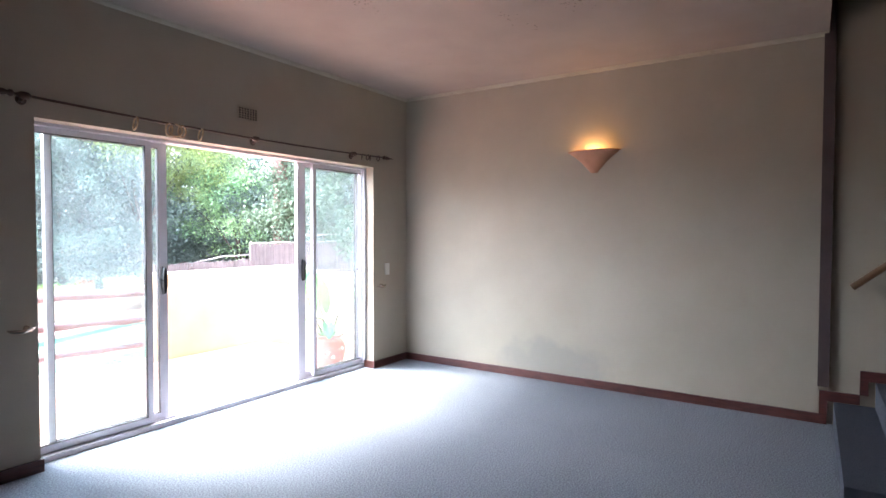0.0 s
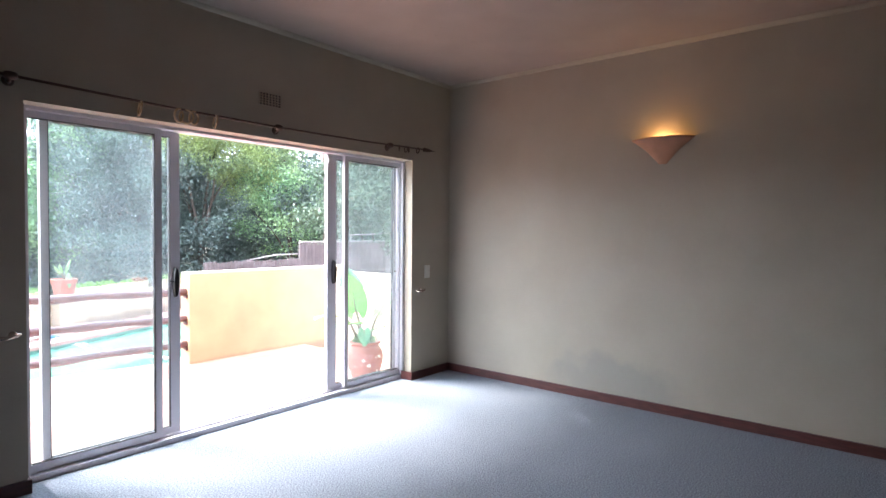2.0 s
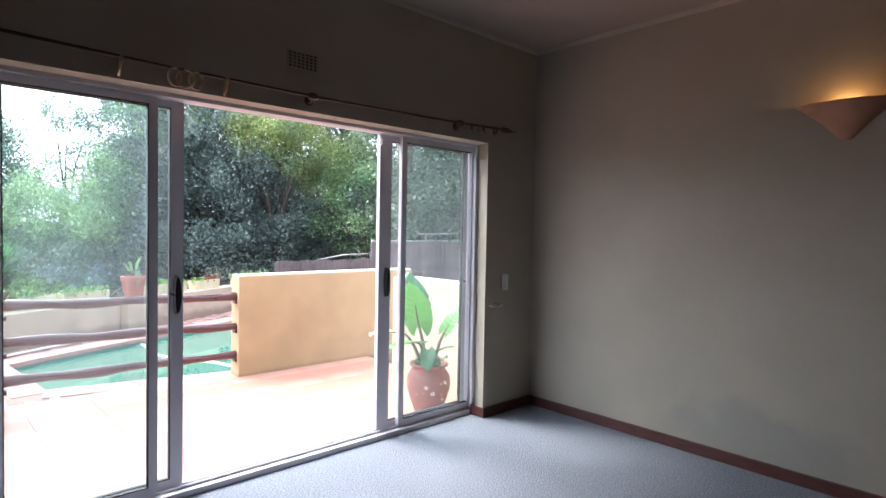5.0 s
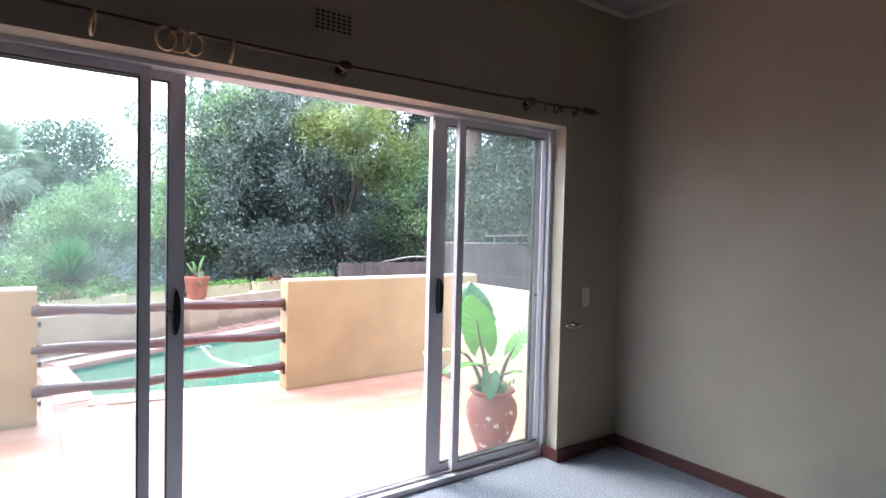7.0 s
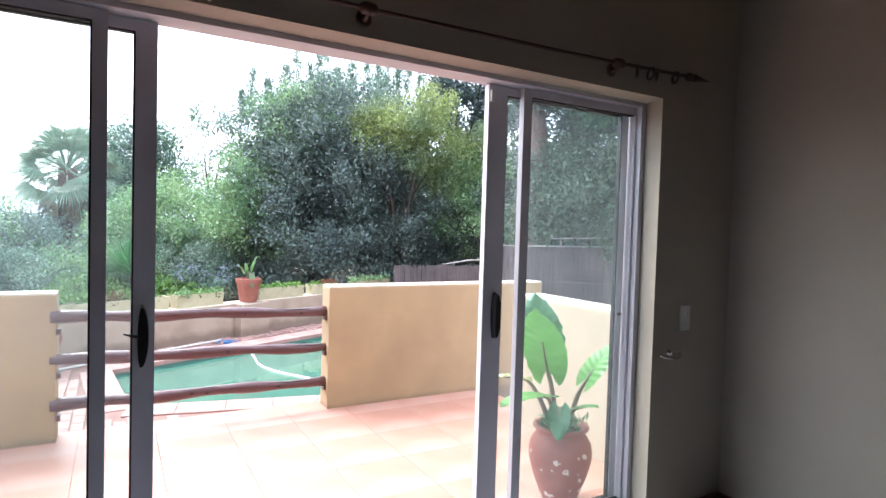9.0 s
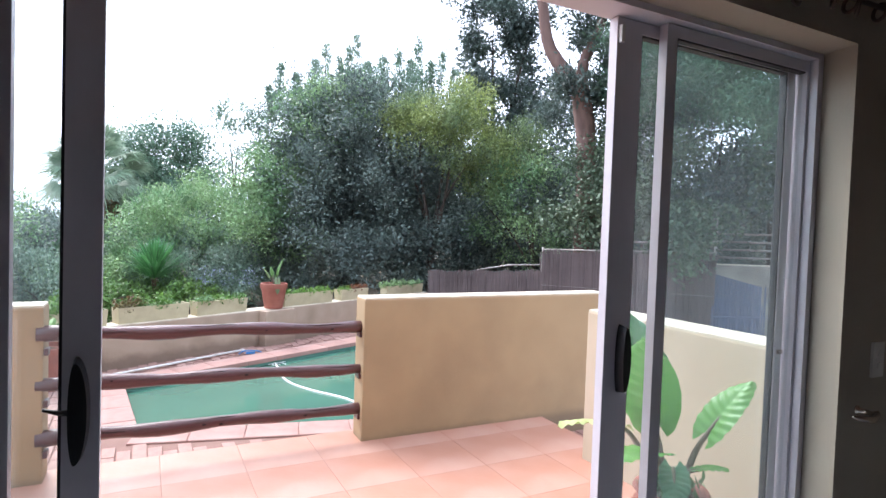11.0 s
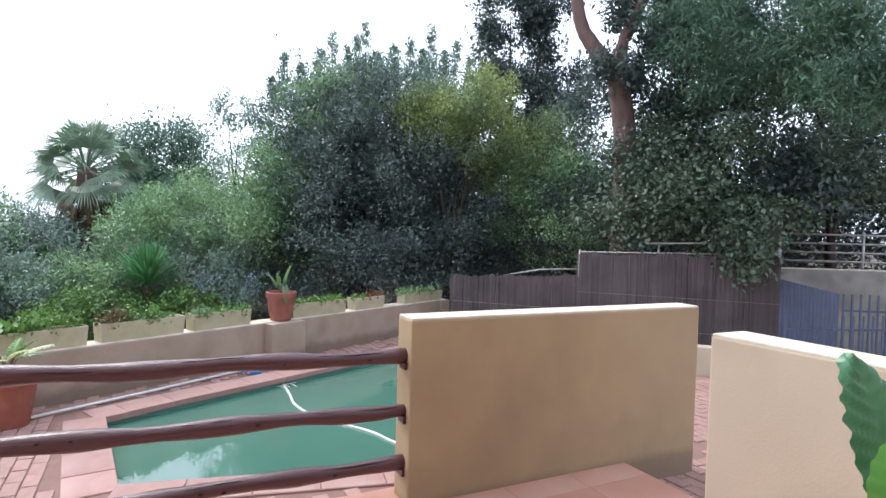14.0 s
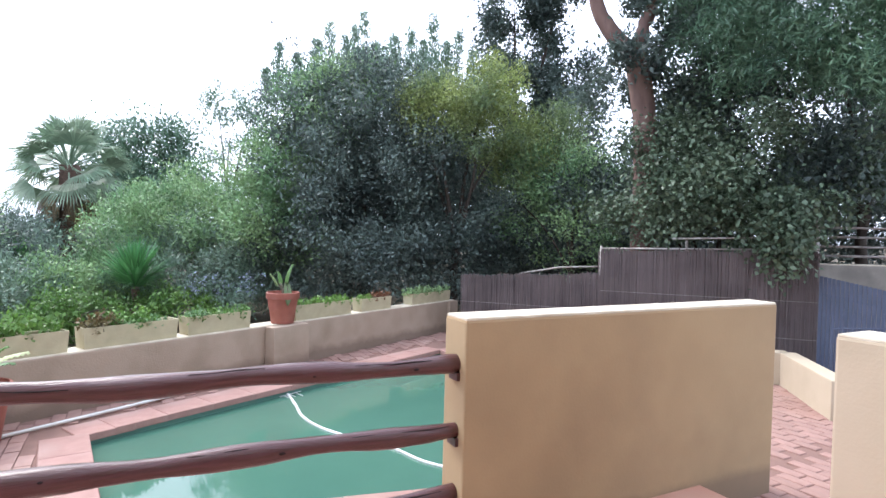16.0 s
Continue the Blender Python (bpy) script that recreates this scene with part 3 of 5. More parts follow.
tieback(1.775, "bronze swept-arm curtain tieback on the wall")
tieback(5.085, "bronze swept-arm curtain tieback below the light switch")

lamp = thing("wall_lamp", XL, 2.0, 2.1, "lit terracotta half-cone uplighter on the end wall", "wall lamp")
bm = bmesh.new()
steps, rows_l = 20, []
for r, z in ((0.030, 2.0), (0.055, 2.03), (0.125, 2.105), (0.225, 2.185), (0.25, 2.20)):
    rows_l.append([bm.verts.new((XL - 0.002 - r * 0.56 * math.sin(math.pi * i / steps), 2.0 + r * math.cos(math.pi * i / steps), z)) for i in range(steps + 1)])
inner = [[bm.verts.new((XL - 0.002 - max(0.0, (r - 0.012)) * 0.56 * math.sin(math.pi * i / steps), 2.0 + (r - 0.012) * math.cos(math.pi * i / steps), z + 0.006))
          for i in range(steps + 1)] for r, z in ((0.05, 2.022), (0.125, 2.108), (0.225, 2.187), (0.246, 2.198))]
for rows2 in (rows_l, inner):
    for a, b in zip(rows2, rows2[1:]):
        for i in range(steps):
            bm.faces.new((a[i], a[i + 1], b[i + 1], b[i]))
for i in range(steps):
    bm.faces.new((rows_l[-1][i], rows_l[-1][i + 1], inner[-1][i + 1], inner[-1][i]))
bm.faces.new(rows_l[0])
bm.faces.new(inner[0])
part("shade", bm, M_LAMP, lamp, smooth=True)
bm = bmesh.new()
lathe(bm, [(0.008, 0), (0.02, 0.02), (0.024, 0.04), (0.015, 0.06), (0.004, 0.066)], 14, Matrix.Translation((XL - 0.055, 2.0, 2.09)))
part("bulb", bm, M_BULB, lamp, smooth=True)
pl_l = new("lamp_light", bpy.data.lights.new("lamp_light", "POINT"))
pl_l.data.energy, pl_l.data.color, pl_l.data.shadow_soft_size = 0.34, (1.0, 0.6, 0.24), 0.03
pl_l.location = (XL - 0.055, 2.0, 2.165)

# ---- outside: ground, terrace, walls, pool ----
ZT, ZD = -0.207, -0.39
POOL = [(2.80, 8.70), (7.0, 7.75), (7.0, 12.40), (2.63, 10.38)]


def around(x, y):
    """A place in the garden, turned about the terrace door by the bearing of the plan it was drawn on."""
    dx, dy = x - 2.90, y - 4.19
    return (2.979 + dx * 0.9992 + dy * 0.0412, 4.412 + dy * 0.9992 - dx * 0.0412)


OUT = [(-1500, -1500), (1500, -1500), (1500, 1500), (-1500, 1500)]


def sheet_with_hole(outer, inner_, z):
    bm = bmesh.new()
    a, b = [bm.verts.new((x, y, z)) for x, y in outer], [bm.verts.new((x, y, z)) for x, y in inner_]
    for i in range(4):
        j = (i + 1) % 4
        bm.faces.new((a[i], a[j], b[j], b[i]))
    return bm


PAVE = [(-4, 4.43), (11.5, 4.43), (11.5, 14), (-4, 14)]
GR = [(-4.0, 4.43), (11.5, 4.43), (11.5, 14.0), (-4.0, 14.0)]
setting("ground", sheet_with_hole(OUT, POOL, ZD - 0.06), M_SOIL, "dark garden soil and leaf litter")


def grow(poly, d):
    c = (sum(p[0] for p in poly) / 4, sum(p[1] for p in poly) / 4)
    out = []
    for i in range(4):
        p, q, r = Vector(poly[i - 1]), Vector(poly[i]), Vector(poly[(i + 1) % 4])
        n1 = Vector(((q - p).y, -(q - p).x)).normalized()
        n2 = Vector(((r - q).y, -(r - q).x)).normalized()
        k = (n1 + n2)
        out.append(tuple(q + k * (d / (k.dot(n1)))))
    return out


bm = bmesh.new()
prism(bm, [(-1.7, 4.43), (6.08, 4.43), (6.08, 7.556), (-1.7, 7.556)], ZD - 0.05, ZT - 0.012)
setting("terrace", bm, M_GROUT, "raised terrace slab")
bm = bmesh.new()
prism(bm, POOL, -1.6, -1.5)
setting("pool_floor", bm, M_POOLW)
bm = bmesh.new()
P2 = grow(POOL, 0.12)
for i in range(4):
    j = (i + 1) % 4
    prism(bm, [POOL[i], P2[i], P2[j], POOL[j]], -1.6, ZD - 0.045)
setting("pool_wall", bm, M_POOLW, "green-stained pool wall")
bm = bmesh.new()
prism(bm, POOL, -0.56, -0.49)
tagged(link("water", bm, M_WATER), "still murky green swimming pool water", "", "", "structure")


def parapet(name, p, d, length, thick, z0, z1, label, mat=M_CREAM):
    """A rendered garden wall with softened edges: p is the near corner at one end, d the direction it runs in."""
    d = Vector((*d, 0)).normalized()
    nrm = Vector((-d.y, d.x, 0))
    m = Matrix((( d.x, nrm.x, 0, p[0]), (d.y, nrm.y, 0, p[1]), (0, 0, 1, 0), (0, 0, 0, 1)))
    w = thing(name, p[0] + d.x * length / 2 + nrm.x * thick / 2, p[1] + d.y * length / 2 + nrm.y * thick / 2, z0, label, "garden wall", kind="structure")
    part("wall_body", cube(0, length, 0, thick, z0, z1 - 0.012, m), mat, w, bevel=0.014)
    part("wall_top", cube(0.004, length - 0.004, 0.004, thick - 0.004, z1 - 0.02, z1, m), M_CAP, w, "pale wall top with darker blotches", bevel=0.009)
    return w


parapet("parapet", (4.362, 7.275), (1, -0.012), 2.44, 0.215, ZD - 0.05, 0.915, "free-standing cream rendered terrace parapet, stained at its foot")
parapet("parapet", (-0.9, 7.345), (1, -0.003), 3.20, 0.22, ZD - 0.05, 0.91, "cream rendered parapet beside the pole railing")
parapet("parapet", (6.045, 4.435), (0, 1), 1.915, 0.275, ZD - 0.05, 0.911, "pale cream rendered parapet behind the plant pot", M_CREAMP)
GD = Vector((1, 0.50, 0)).normalized()
GA = Vector((2.13, 10.95, 0)) - GD * 4.5
ZG = 0.15
gwall = parapet("garden_wall", (GA.x, GA.y), (GD.x, GD.y), 11.2, 0.26, ZD - 0.05, ZG, "long low weathered wall behind the pool carrying planters", M_GWALL)
gm = Matrix(((GD.x, -GD.y, 0, GA.x), (GD.y, GD.x, 0, GA.y), (0, 0, 1, 0), (0, 0, 0, 1)))


def on_wall(s, off=0.0, z=0.15):
    """A place s metres along the garden wall's front, off metres behind its face."""
    return gm @ Vector((s, off, z))


S0 = 4.5
part("pillar", cube(S0 + 2.52, S0 + 3.08, -0.17, 0.0, ZD - 0.05, ZG - 0.008, gm), M_GWALL, gwall, bevel=0.012)
part("pillar", cube(S0 + 6.45, S0 + 6.7, -0.06, 0.0, ZD - 0.05, ZG - 0.008, gm), M_GWALL, gwall, bevel=0.012)

# pole railing
railing = thing("pole_railing", 3.3, 7.385, ZT, "three varnished red-brown timber poles between the parapets", "railing")
prng = random.Random(4)
for z, rise in ((0.676, 0.05), (0.347, 0.06), (0.030, 0.035)):
    bm = bmesh.new()
    pts = [(2.26 + 2.15 * i / 22, 7.365 + 0.006 * math.sin(i * 0.7 + z * 9), z + rise * (1 - i / 22) + 0.006 * math.sin(i * 0.55 + z * 20)) for i in range(23)]
    tube(bm, pts, [0.047 + 0.006 * math.sin(i * 0.9 + z * 30) - 0.006 * i / 22 for i in range(23)], 14, 0.05, prng)
    po = part("pole", bm, M_POLE, railing, smooth=True)
    for q in range(3):
        i = prng.randrange(2, 20)
        c = Vector(pts[i]) + Vector((prng.uniform(-.03, .03), -0.041, prng.uniform(-0.012, 0.018)))
        kb = bmesh.new()
        lathe(kb, [(0.001, -0.004), (0.010, -0.002), (0.014, 0.004), (0.006, 0.008), (0.001, 0.009)], 10, Matrix.Translation(c) @ pose(0, 0, 0, 90) @ Matrix.Diagonal((1.0, 0.5, 1, 1)))
        part("knot", kb, M_CRACK, po, "dark knot")
    for a0, a1, up in ((16, 22, 0.030), (2, 6, 0.012), (9, 13, 0.034)):
        kb = bmesh.new()
        tube(kb, [Vector(pts[i]) + Vector((0, -0.028 if up > 0.02 else -0.040, up + 0.003 * (i % 2))) for i in range(a0, a1)], [0.0035 if a0 + 1 < i < a1 - 1 else 0.0015 for i in range(a0, a1)], 5)
        part("crack", kb, M_CRACK, po, "dark drying crack")
# cleats at the pole ends
for x in (2.315, 4.356):
    for z in (0.675, 0.35, 0.03):
        part("bracket", cube(x - 0.012, x + 0.012, 7.325, 7.405, z - 0.075, z - 0.035), M_POLE, railing, bevel=0.004)

# ---- foliage ----
def leaf_mesh(name, mat, parent, centres, out, per, spread, size, aspect=0.42, lift=0.35, seed=0, droop=0.0, kind="", label=""):
    """Many small folded leaves round the given centres (n x 3); out: unit vectors that point out of the crown."""
    rng = np.random.default_rng(seed)
    if per >= 9:
        per, size = round(per * 1.35), size * 0.84
    n = len(centres) * per
    c = np.repeat(centres, per, 0) + rng.normal(0, 1, (n, 3)) * spread
    o = np.repeat(out, per, 0)
    d = rng.normal(0, 1, (n, 3)) + o * 0.9
    d[:, 2] += lift - droop
    d /= np.linalg.norm(d, axis=1)[:, None]
    up = rng.normal(0, 0.55, (n, 3)) + (0, 0, 1.0) + o * 0.5
    s = np.cross(d, up)
    s /= np.linalg.norm(s, axis=1)[:, None] + 1e-9
    nn = np.cross(s, d)
    L = (size * rng.uniform(0.6, 1.25, n))[:, None]
    w = L * aspect * 0.5
    v = np.stack([c, c + d * L * 0.45 + s * w + nn * w * 0.35, c + d * L, c + d * L * 0.45 - s * w + nn * w * 0.35], 1).reshape(-1, 3)
    me = bpy.data.meshes.new(name)
    me.vertices.add(n * 4)
    me.vertices.foreach_set("co", v.astype(np.float32).ravel())
    me.loops.add(n * 4)
    me.loops.foreach_set("vertex_index", np.arange(n * 4, dtype=np.int32))
    me.polygons.add(n)
    me.polygons.foreach_set("loop_start", np.arange(0, n * 4, 4, dtype=np.int32))
    me.update(calc_edges=True)
    me.validate()
    me.materials.append(mat)
    ob = new(name, me)
    if parent:
        ob.parent = parent
        ob.matrix_parent_inverse = parent.matrix_basis.inverted()
    return tagged(ob, label, kind=kind)


def lump(c, r, n, rng, inner=0.55, bumps=0.22):
    """n twig places in a bumpy ellipsoid shell, with their outward directions."""
    d = rng.normal(0, 1, (n, 3))
    d /= np.linalg.norm(d, axis=1)[:, None]
    ph = rng.uniform(0, 6.28, 6)
    wob = 1 + bumps * (np.sin(d[:, 0] * 7 + ph[0]) * np.sin(d[:, 1] * 8 + ph[1]) + 0.7 * np.sin(d[:, 2] * 11 + ph[2] + d[:, 0] * 5))
    rad = (inner + (1 - inner) * rng.uniform(0, 1, n) ** 0.5) * wob
    return np.array(c) + d * rad[:, None] * np.array(r), d


def crown(name, mat, parent, lumps, per, spread, size, seed, **kw):
    rng = np.random.default_rng(seed)
    cs, os_ = [], []
    for c, r, n in lumps:
        # boughs over the lump, each a small bumpy mound of twigs
        kb = max(4, n // 13)
        sc, sd = lump(c, r, kb, rng, 0.72, 0.25)
        rr = 0.31 * (r[0] * r[1] * r[2]) ** (1 / 3) * (20 / kb) ** 0.2
        for q, qd in zip(sc, sd):
            k = rr * rng.uniform(0.7, 1.35)
            b1, d1 = lump(q + (0, 0, 0.1 * k), (k, k, k * 0.72), 13, rng, 0.35, 0.3)
            cs.append(b1)
            os_.append(d1 * 0.7 + qd * 0.5)
    return leaf_mesh(name, mat, parent, np.concatenate(cs), np.concatenate(os_), per, spread, size, seed=seed + 1, **kw)


def spires(mat, parent, shoots, size, seed):
    """Upright tapering shoots, leafy all along: shoots are tip, width and length of each."""
    rng = np.random.default_rng(seed)
    cs, os_ = [], []
    for tip, width, length in shoots:
        n = 150
        t = rng.uniform(0, 1, n) ** 1.15
        a = rng.uniform(0, 6.283, n)
        r = width * 0.5 * (0.3 + 0.7 * t ** 0.7) * rng.uniform(0.3, 1, n)
        lean = rng.uniform(-0.12, 0.12, 2)
        cs.append(np.array(tip) + np.stack([r * np.cos(a) + lean[0] * t * length, r * np.sin(a) + lean[1] * t * length, -t * length], 1))
        os_.append(np.stack([np.cos(a) * 0.7, np.sin(a) * 0.7, np.full(n, 1.3)], 1))
        bm = bmesh.new()
        tube(bm, [Vector(tip) + Vector((lean[0] * length, lean[1] * length, -length)), Vector(tip)], [0.014, 0.004], 5)
        part("shoot", bm, M_BARKD, parent)
    return leaf_mesh("crown", mat, parent, np.concatenate(cs), np.concatenate(os_), 5, 0.035, size, 0.3, 0.6, seed)


def limbs(parent, base, tips, r0, mat, name="trunk", split=0.35, seed=1):
    """A trunk from the base that splits into limbs reaching the tips."""
    rng = random.Random(seed)
    base = Vector(base)
    mid = base.lerp(sum((Vector(t) for t in tips), Vector()) / len(tips), split)
    mid += Vector((rng.uniform(-.1, .1), rng.uniform(-.1, .1), 0))
    bm = bmesh.new()
    tube(bm, curve_points([base, base.lerp(mid, 0.5) + Vector((rng.uniform(-.06, .06), 0, 0)), mid], 4), [r0 * (1.15 - 0.35 * i / 8) for i in range(9)], 10, 0.08, rng)
    part(name, bm, mat, parent, smooth=True)
    for t in tips:
        t = Vector(t)
        bm = bmesh.new()
        k = mid.lerp(t, 0.5) + Vector((rng.uniform(-.2, .2), rng.uniform(-.2, .2), rng.uniform(0, .2)))
        tube(bm, curve_points([mid - (t - mid) * 0.03, k, t], 5), [r0 * (0.62 - 0.55 * i / 10) for i in range(11)], 8, 0.08, rng)
        part("limb", bm, mat, parent, smooth=True)


def tree(x, y, z, label, lumps, mats, per, spread, size, seed, trunk=0.12, bark=None, category="tree", tips=None, **kw):
    t = thing("tree" if category == "tree" else "shrub", x, y, z, label, category)
    limbs(t, (x, y, z), tips or [tuple(l[0]) for l in lumps[:5]], trunk, bark or M_BARKD, "trunk" if category == "tree" else "stem", seed=seed)
    for i, mat in enumerate(mats):
        crown("crown", mat, t, lumps[i::len(mats)] if len(mats) > 1 else lumps, per, spread, size, seed + 10 * i, **kw)
    return t


EYE = Vector((2.979, 4.412, 1.412))
AX = radians(27.50)


def spot(px, py, dist):
    """A place by bearing and height as seen from the terrace door: across, down, metres away."""
    a = AX + math.atan((px - 784) / 1018)
    flat = dist
    return (EYE.x + flat * math.sin(a), EYE.y + flat * math.cos(a), EYE.z + (414.6 + 0.0297 * (px - 784) - py) / 1016 * flat * math.cos(a - AX))


def blob(px, py, dist, rpx, rpy, n, depth=None):
    """A leafy lump of that apparent half width and half height."""
    k = dist / 1018
    r = rpx * k
    return (spot(px, py, dist), (r, depth or r, rpy * k), n)


# the large dark evergreen behind the garden wall
b = spot(640, 520, 13.0)
tree(b[0], b[1], ZD, "broad dark evergreen tree rising behind the garden wall",
     [blob(640, 230, 13.2, 110, 110, 700), blob(560, 300, 12.8, 95, 130, 620), blob(720, 300, 12.6, 110, 130, 700), blob(650, 400, 12.2, 130, 120, 800),
      blob(790, 400, 12.8, 110, 130, 700), blob(560, 450, 12.2, 80, 90, 400), blob(880, 430, 13.2, 90, 90, 420), blob(740, 460, 12.0, 110, 60, 400),
      blob(950, 380, 13.8, 100, 110, 400)],
     [L_DARK], 20, 0.15, 0.105, 11, 0.12, droop=0.1)
b = spot(520, 520, 13.6)
tree(b[0], b[1], ZD, "green leafy tree with bright outer sprigs beside the dark evergreen",
     [blob(545, 230, 13.0, 60, 70, 330), blob(505, 320, 12.3, 60, 80, 380), blob(470, 390, 12.0, 50, 70, 240), blob(600, 180, 13.2, 60, 60, 260), blob(520, 430, 11.9, 45, 45, 130)],
     [L_MID], 14, 0.15, 0.11, 23, 0.12)
# upright grey-green shoots along the top
b = spot(620, 520, 14.6)
shooty = tree(b[0], b[1], ZD, "tall grey-green tree with upright feathery shoots",
              [blob(610, 165, 14.4, 70, 45, 300), blob(730, 170, 14.4, 95, 50, 340), blob(540, 175, 14.4, 45, 40, 180), blob(650, 135, 14.5, 40, 25, 110)],
              [L_GREY], 13, 0.10, 0.10, 31, 0.1, tips=[spot(575, 130, 14.6), spot(645, 120, 14.6), spot(760, 130, 14.6), spot(500, 160, 14.6)], lift=0.9)
SHOOTS = ((495, 98, 26, 90), (580, 62, 30, 110), (560, 92, 26, 80), (606, 88, 26, 80), (638, 46, 28, 120), (660, 96, 30, 80), (690, 86, 26, 80), (718, 72, 30, 95),
          (740, 92, 24, 70), (757, 48, 26, 120), (780, 96, 28, 70), (803, 78, 28, 95), (526, 118, 28, 70), (472, 140, 22, 60), (622, 70, 20, 80), (825, 110, 28, 70))
spires(L_GREY, shooty, [(spot(px, py, 14.3 + 0.3 * (i % 3)), w * 0.0142, h * 0.0142) for i, (px, py, w, h) in enumerate(SHOOTS)], 0.10, 33)
b = spot(420, 520, 17)
tree(b[0], b[1], ZD - 0.5, "sparse grey-green tree with thin open branches",
     [blob(415, 240, 17, 38, 45, 110), blob(395, 205, 17, 18, 25, 45), blob(455, 210, 17, 30, 32, 80), blob(480, 260, 17, 30, 40, 90), blob(400, 285, 17, 25, 22, 45)],
     [L_GREY], 9, 0.13, 0.12, 41, 0.08)
b = spot(800, 520, 12.2)
tree(b[0], b[1], ZD, "yellow-green tree glowing in front of the dark foliage",
     [blob(770, 190, 12.0, 75, 42, 420), blob(855, 165, 12.2, 48, 38, 260), blob(830, 235, 11.8, 90, 50, 480), blob(735, 195, 12.2, 36, 24, 120), blob(880, 260, 12, 60, 45, 240),
      blob(950, 230, 12.4, 70, 45, 170), blob(985, 280, 12.4, 60, 60, 150), blob(900, 300, 12.2, 60, 45, 120)],
     [L_YEL], 13, 0.11, 0.085, 51, 0.09)
# tall dark tree and the forked red-brown trunk behind the reed fence
b = spot(910, 520, 15)
tree(b[0], b[1], ZD, "tall dark broad-leaved tree against the white sky",
     [blob(895, 30, 15, 50, 55, 170), blob(865, 100, 15, 32, 42, 90), blob(945, 110, 15, 40, 55, 110), blob(1015, 160, 15, 42, 32, 80),
      blob(970, 20, 15, 30, 35, 60), blob(880, 170, 15, 50, 35, 110), blob(900, -80, 15, 90, 60, 160), blob(990, 210, 15, 60, 35, 110)],
     [L_DARK], 23, 0.17, 0.16, 61, 0.16, droop=0.5)
big = thing("tree", 9.2, 11.6, ZD, "big forked tree with smooth red-brown bark behind the reed fence", "tree")
prng = random.Random(8)
for nm, pts, r in (("trunk", [spot(1112, 520, 10.2), spot(1114, 330, 10.2), spot(1108, 220, 10.2), spot(1094, 140, 10.2), spot(1086, 112, 10.2)], (0.20, 0.17)),
                   ("limb", [spot(1088, 125, 10.2), spot(1055, 90, 10.2), spot(1028, 50, 10.2), spot(1016, 0, 10.2), spot(1005, -90, 10.2), spot(1010, -200, 10.2)], (0.15, 0.07)),
                   ("limb", [spot(1098, 150, 10.2), spot(1100, 80, 9.9), spot(1125, 20, 10), spot(1140, -40, 10.1), spot(1150, -180, 10.2)], (0.12, 0.06))):
    bm = bmesh.new()
    cp = curve_points(pts, 5)
    tube(bm, cp, [r[0] + (r[1] - r[0]) * i / len(cp) for i in range(len(cp))], 14, 0.05, prng)
    part(nm, bm, M_BARK, big, smooth=True)
crown("crown", L_DARK, big, [blob(1085, 120, 9.6, 30, 25, 40), blob(1150, 20, 10.2, 55, 50, 220), blob(1060, -150, 10.5, 200, 90, 420), blob(1180, 130, 10.4, 60, 60, 240),
                             blob(1060, 195, 11, 30, 30, 60)], 12, 0.12, 0.13, 71)
# right-hand masses
b = spot(1330, 520, 11)
tree(b[0], b[1], ZD, "dense dark tree behind the reed fence",
     [blob(1250, 200, 11.5, 105, 105, 330), blob(1380, 220, 11.2, 110, 110, 330), blob(1500, 240, 12.6, 105, 110, 330), blob(1300, 330, 10.8, 150, 70, 400),
      blob(1480, 350, 13.0, 130, 60, 300), blob(1600, 200, 12.5, 100, 150, 380), blob(1180, 300, 11.4, 80, 100, 300), blob(1040, 390, 12, 90, 60, 240),
      blob(1700, 250, 12.5, 100, 170, 320), blob(1480, 430, 14.0, 110, 55, 260), blob(1640, 420, 14.0, 110, 60, 240), blob(1400, 440, 13.6, 70, 45, 150)],
     [L_DARK], 14, 0.15, 0.14, 81, 0.18)
b = spot(1500, 520, 12)
tree(b[0], b[1], ZD, "feathery-leaved tree spreading over the fence",
     [blob(1260, 70, 9.8, 80, 55, 260), blob(1370, 60, 9.4, 90, 60, 300), blob(1480, 80, 9.0, 100, 70, 320), blob(1560, 150, 8.8, 80, 50, 200),
      blob(1330, 140, 9.6, 110, 30, 180), blob(1450, -60, 9.4, 220, 70, 420), blob(1230, 20, 10, 60, 50, 150), blob(1650, 30, 8.6, 120, 120, 300)],
     [L_FEATH], 20, 0.14, 0.15, 91, 0.1, aspect=0.17, droop=0.3, tips=[spot(1400, 60, 11), spot(1520, 60, 11)], lift=0.0)
b = spot(1230, 520, 9.9)
tree(b[0], b[1], ZD, "rambling ivy with broad pale-edged leaves over the fence", 
     [blob(1150, 300, 10.0, 70, 80, 190), blob(1220, 360, 9.6, 80, 60, 220), blob(1300, 390, 9.2, 70, 45, 180), blob(1120, 400, 10.0, 70, 40, 130),
      blob(1280, 290, 9.8, 80, 60, 160), blob(1380, 400, 9.0, 60, 30, 90), blob(1530, 290, 9.9, 50, 60, 110), blob(1330, 450, 8.9, 24, 24, 22)],
     [L_IVY], 15, 0.15, 0.092, 101, 0.04, category="climber", aspect=0.7, droop=0.7)
b = spot(1010, 520, 12.0)
tree(b[0], b[1], ZD, "mid-green bush behind the low end of the reed fence",
     [blob(960, 330, 12.0, 60, 70, 200), blob(1030, 330, 11.8, 50, 60, 160), blob(1000, 420, 11.8, 80, 50, 200), blob(900, 360, 12, 50, 60, 130)],
     [L_MID], 12, 0.13, 0.09, 111, 0.06, category="shrub")
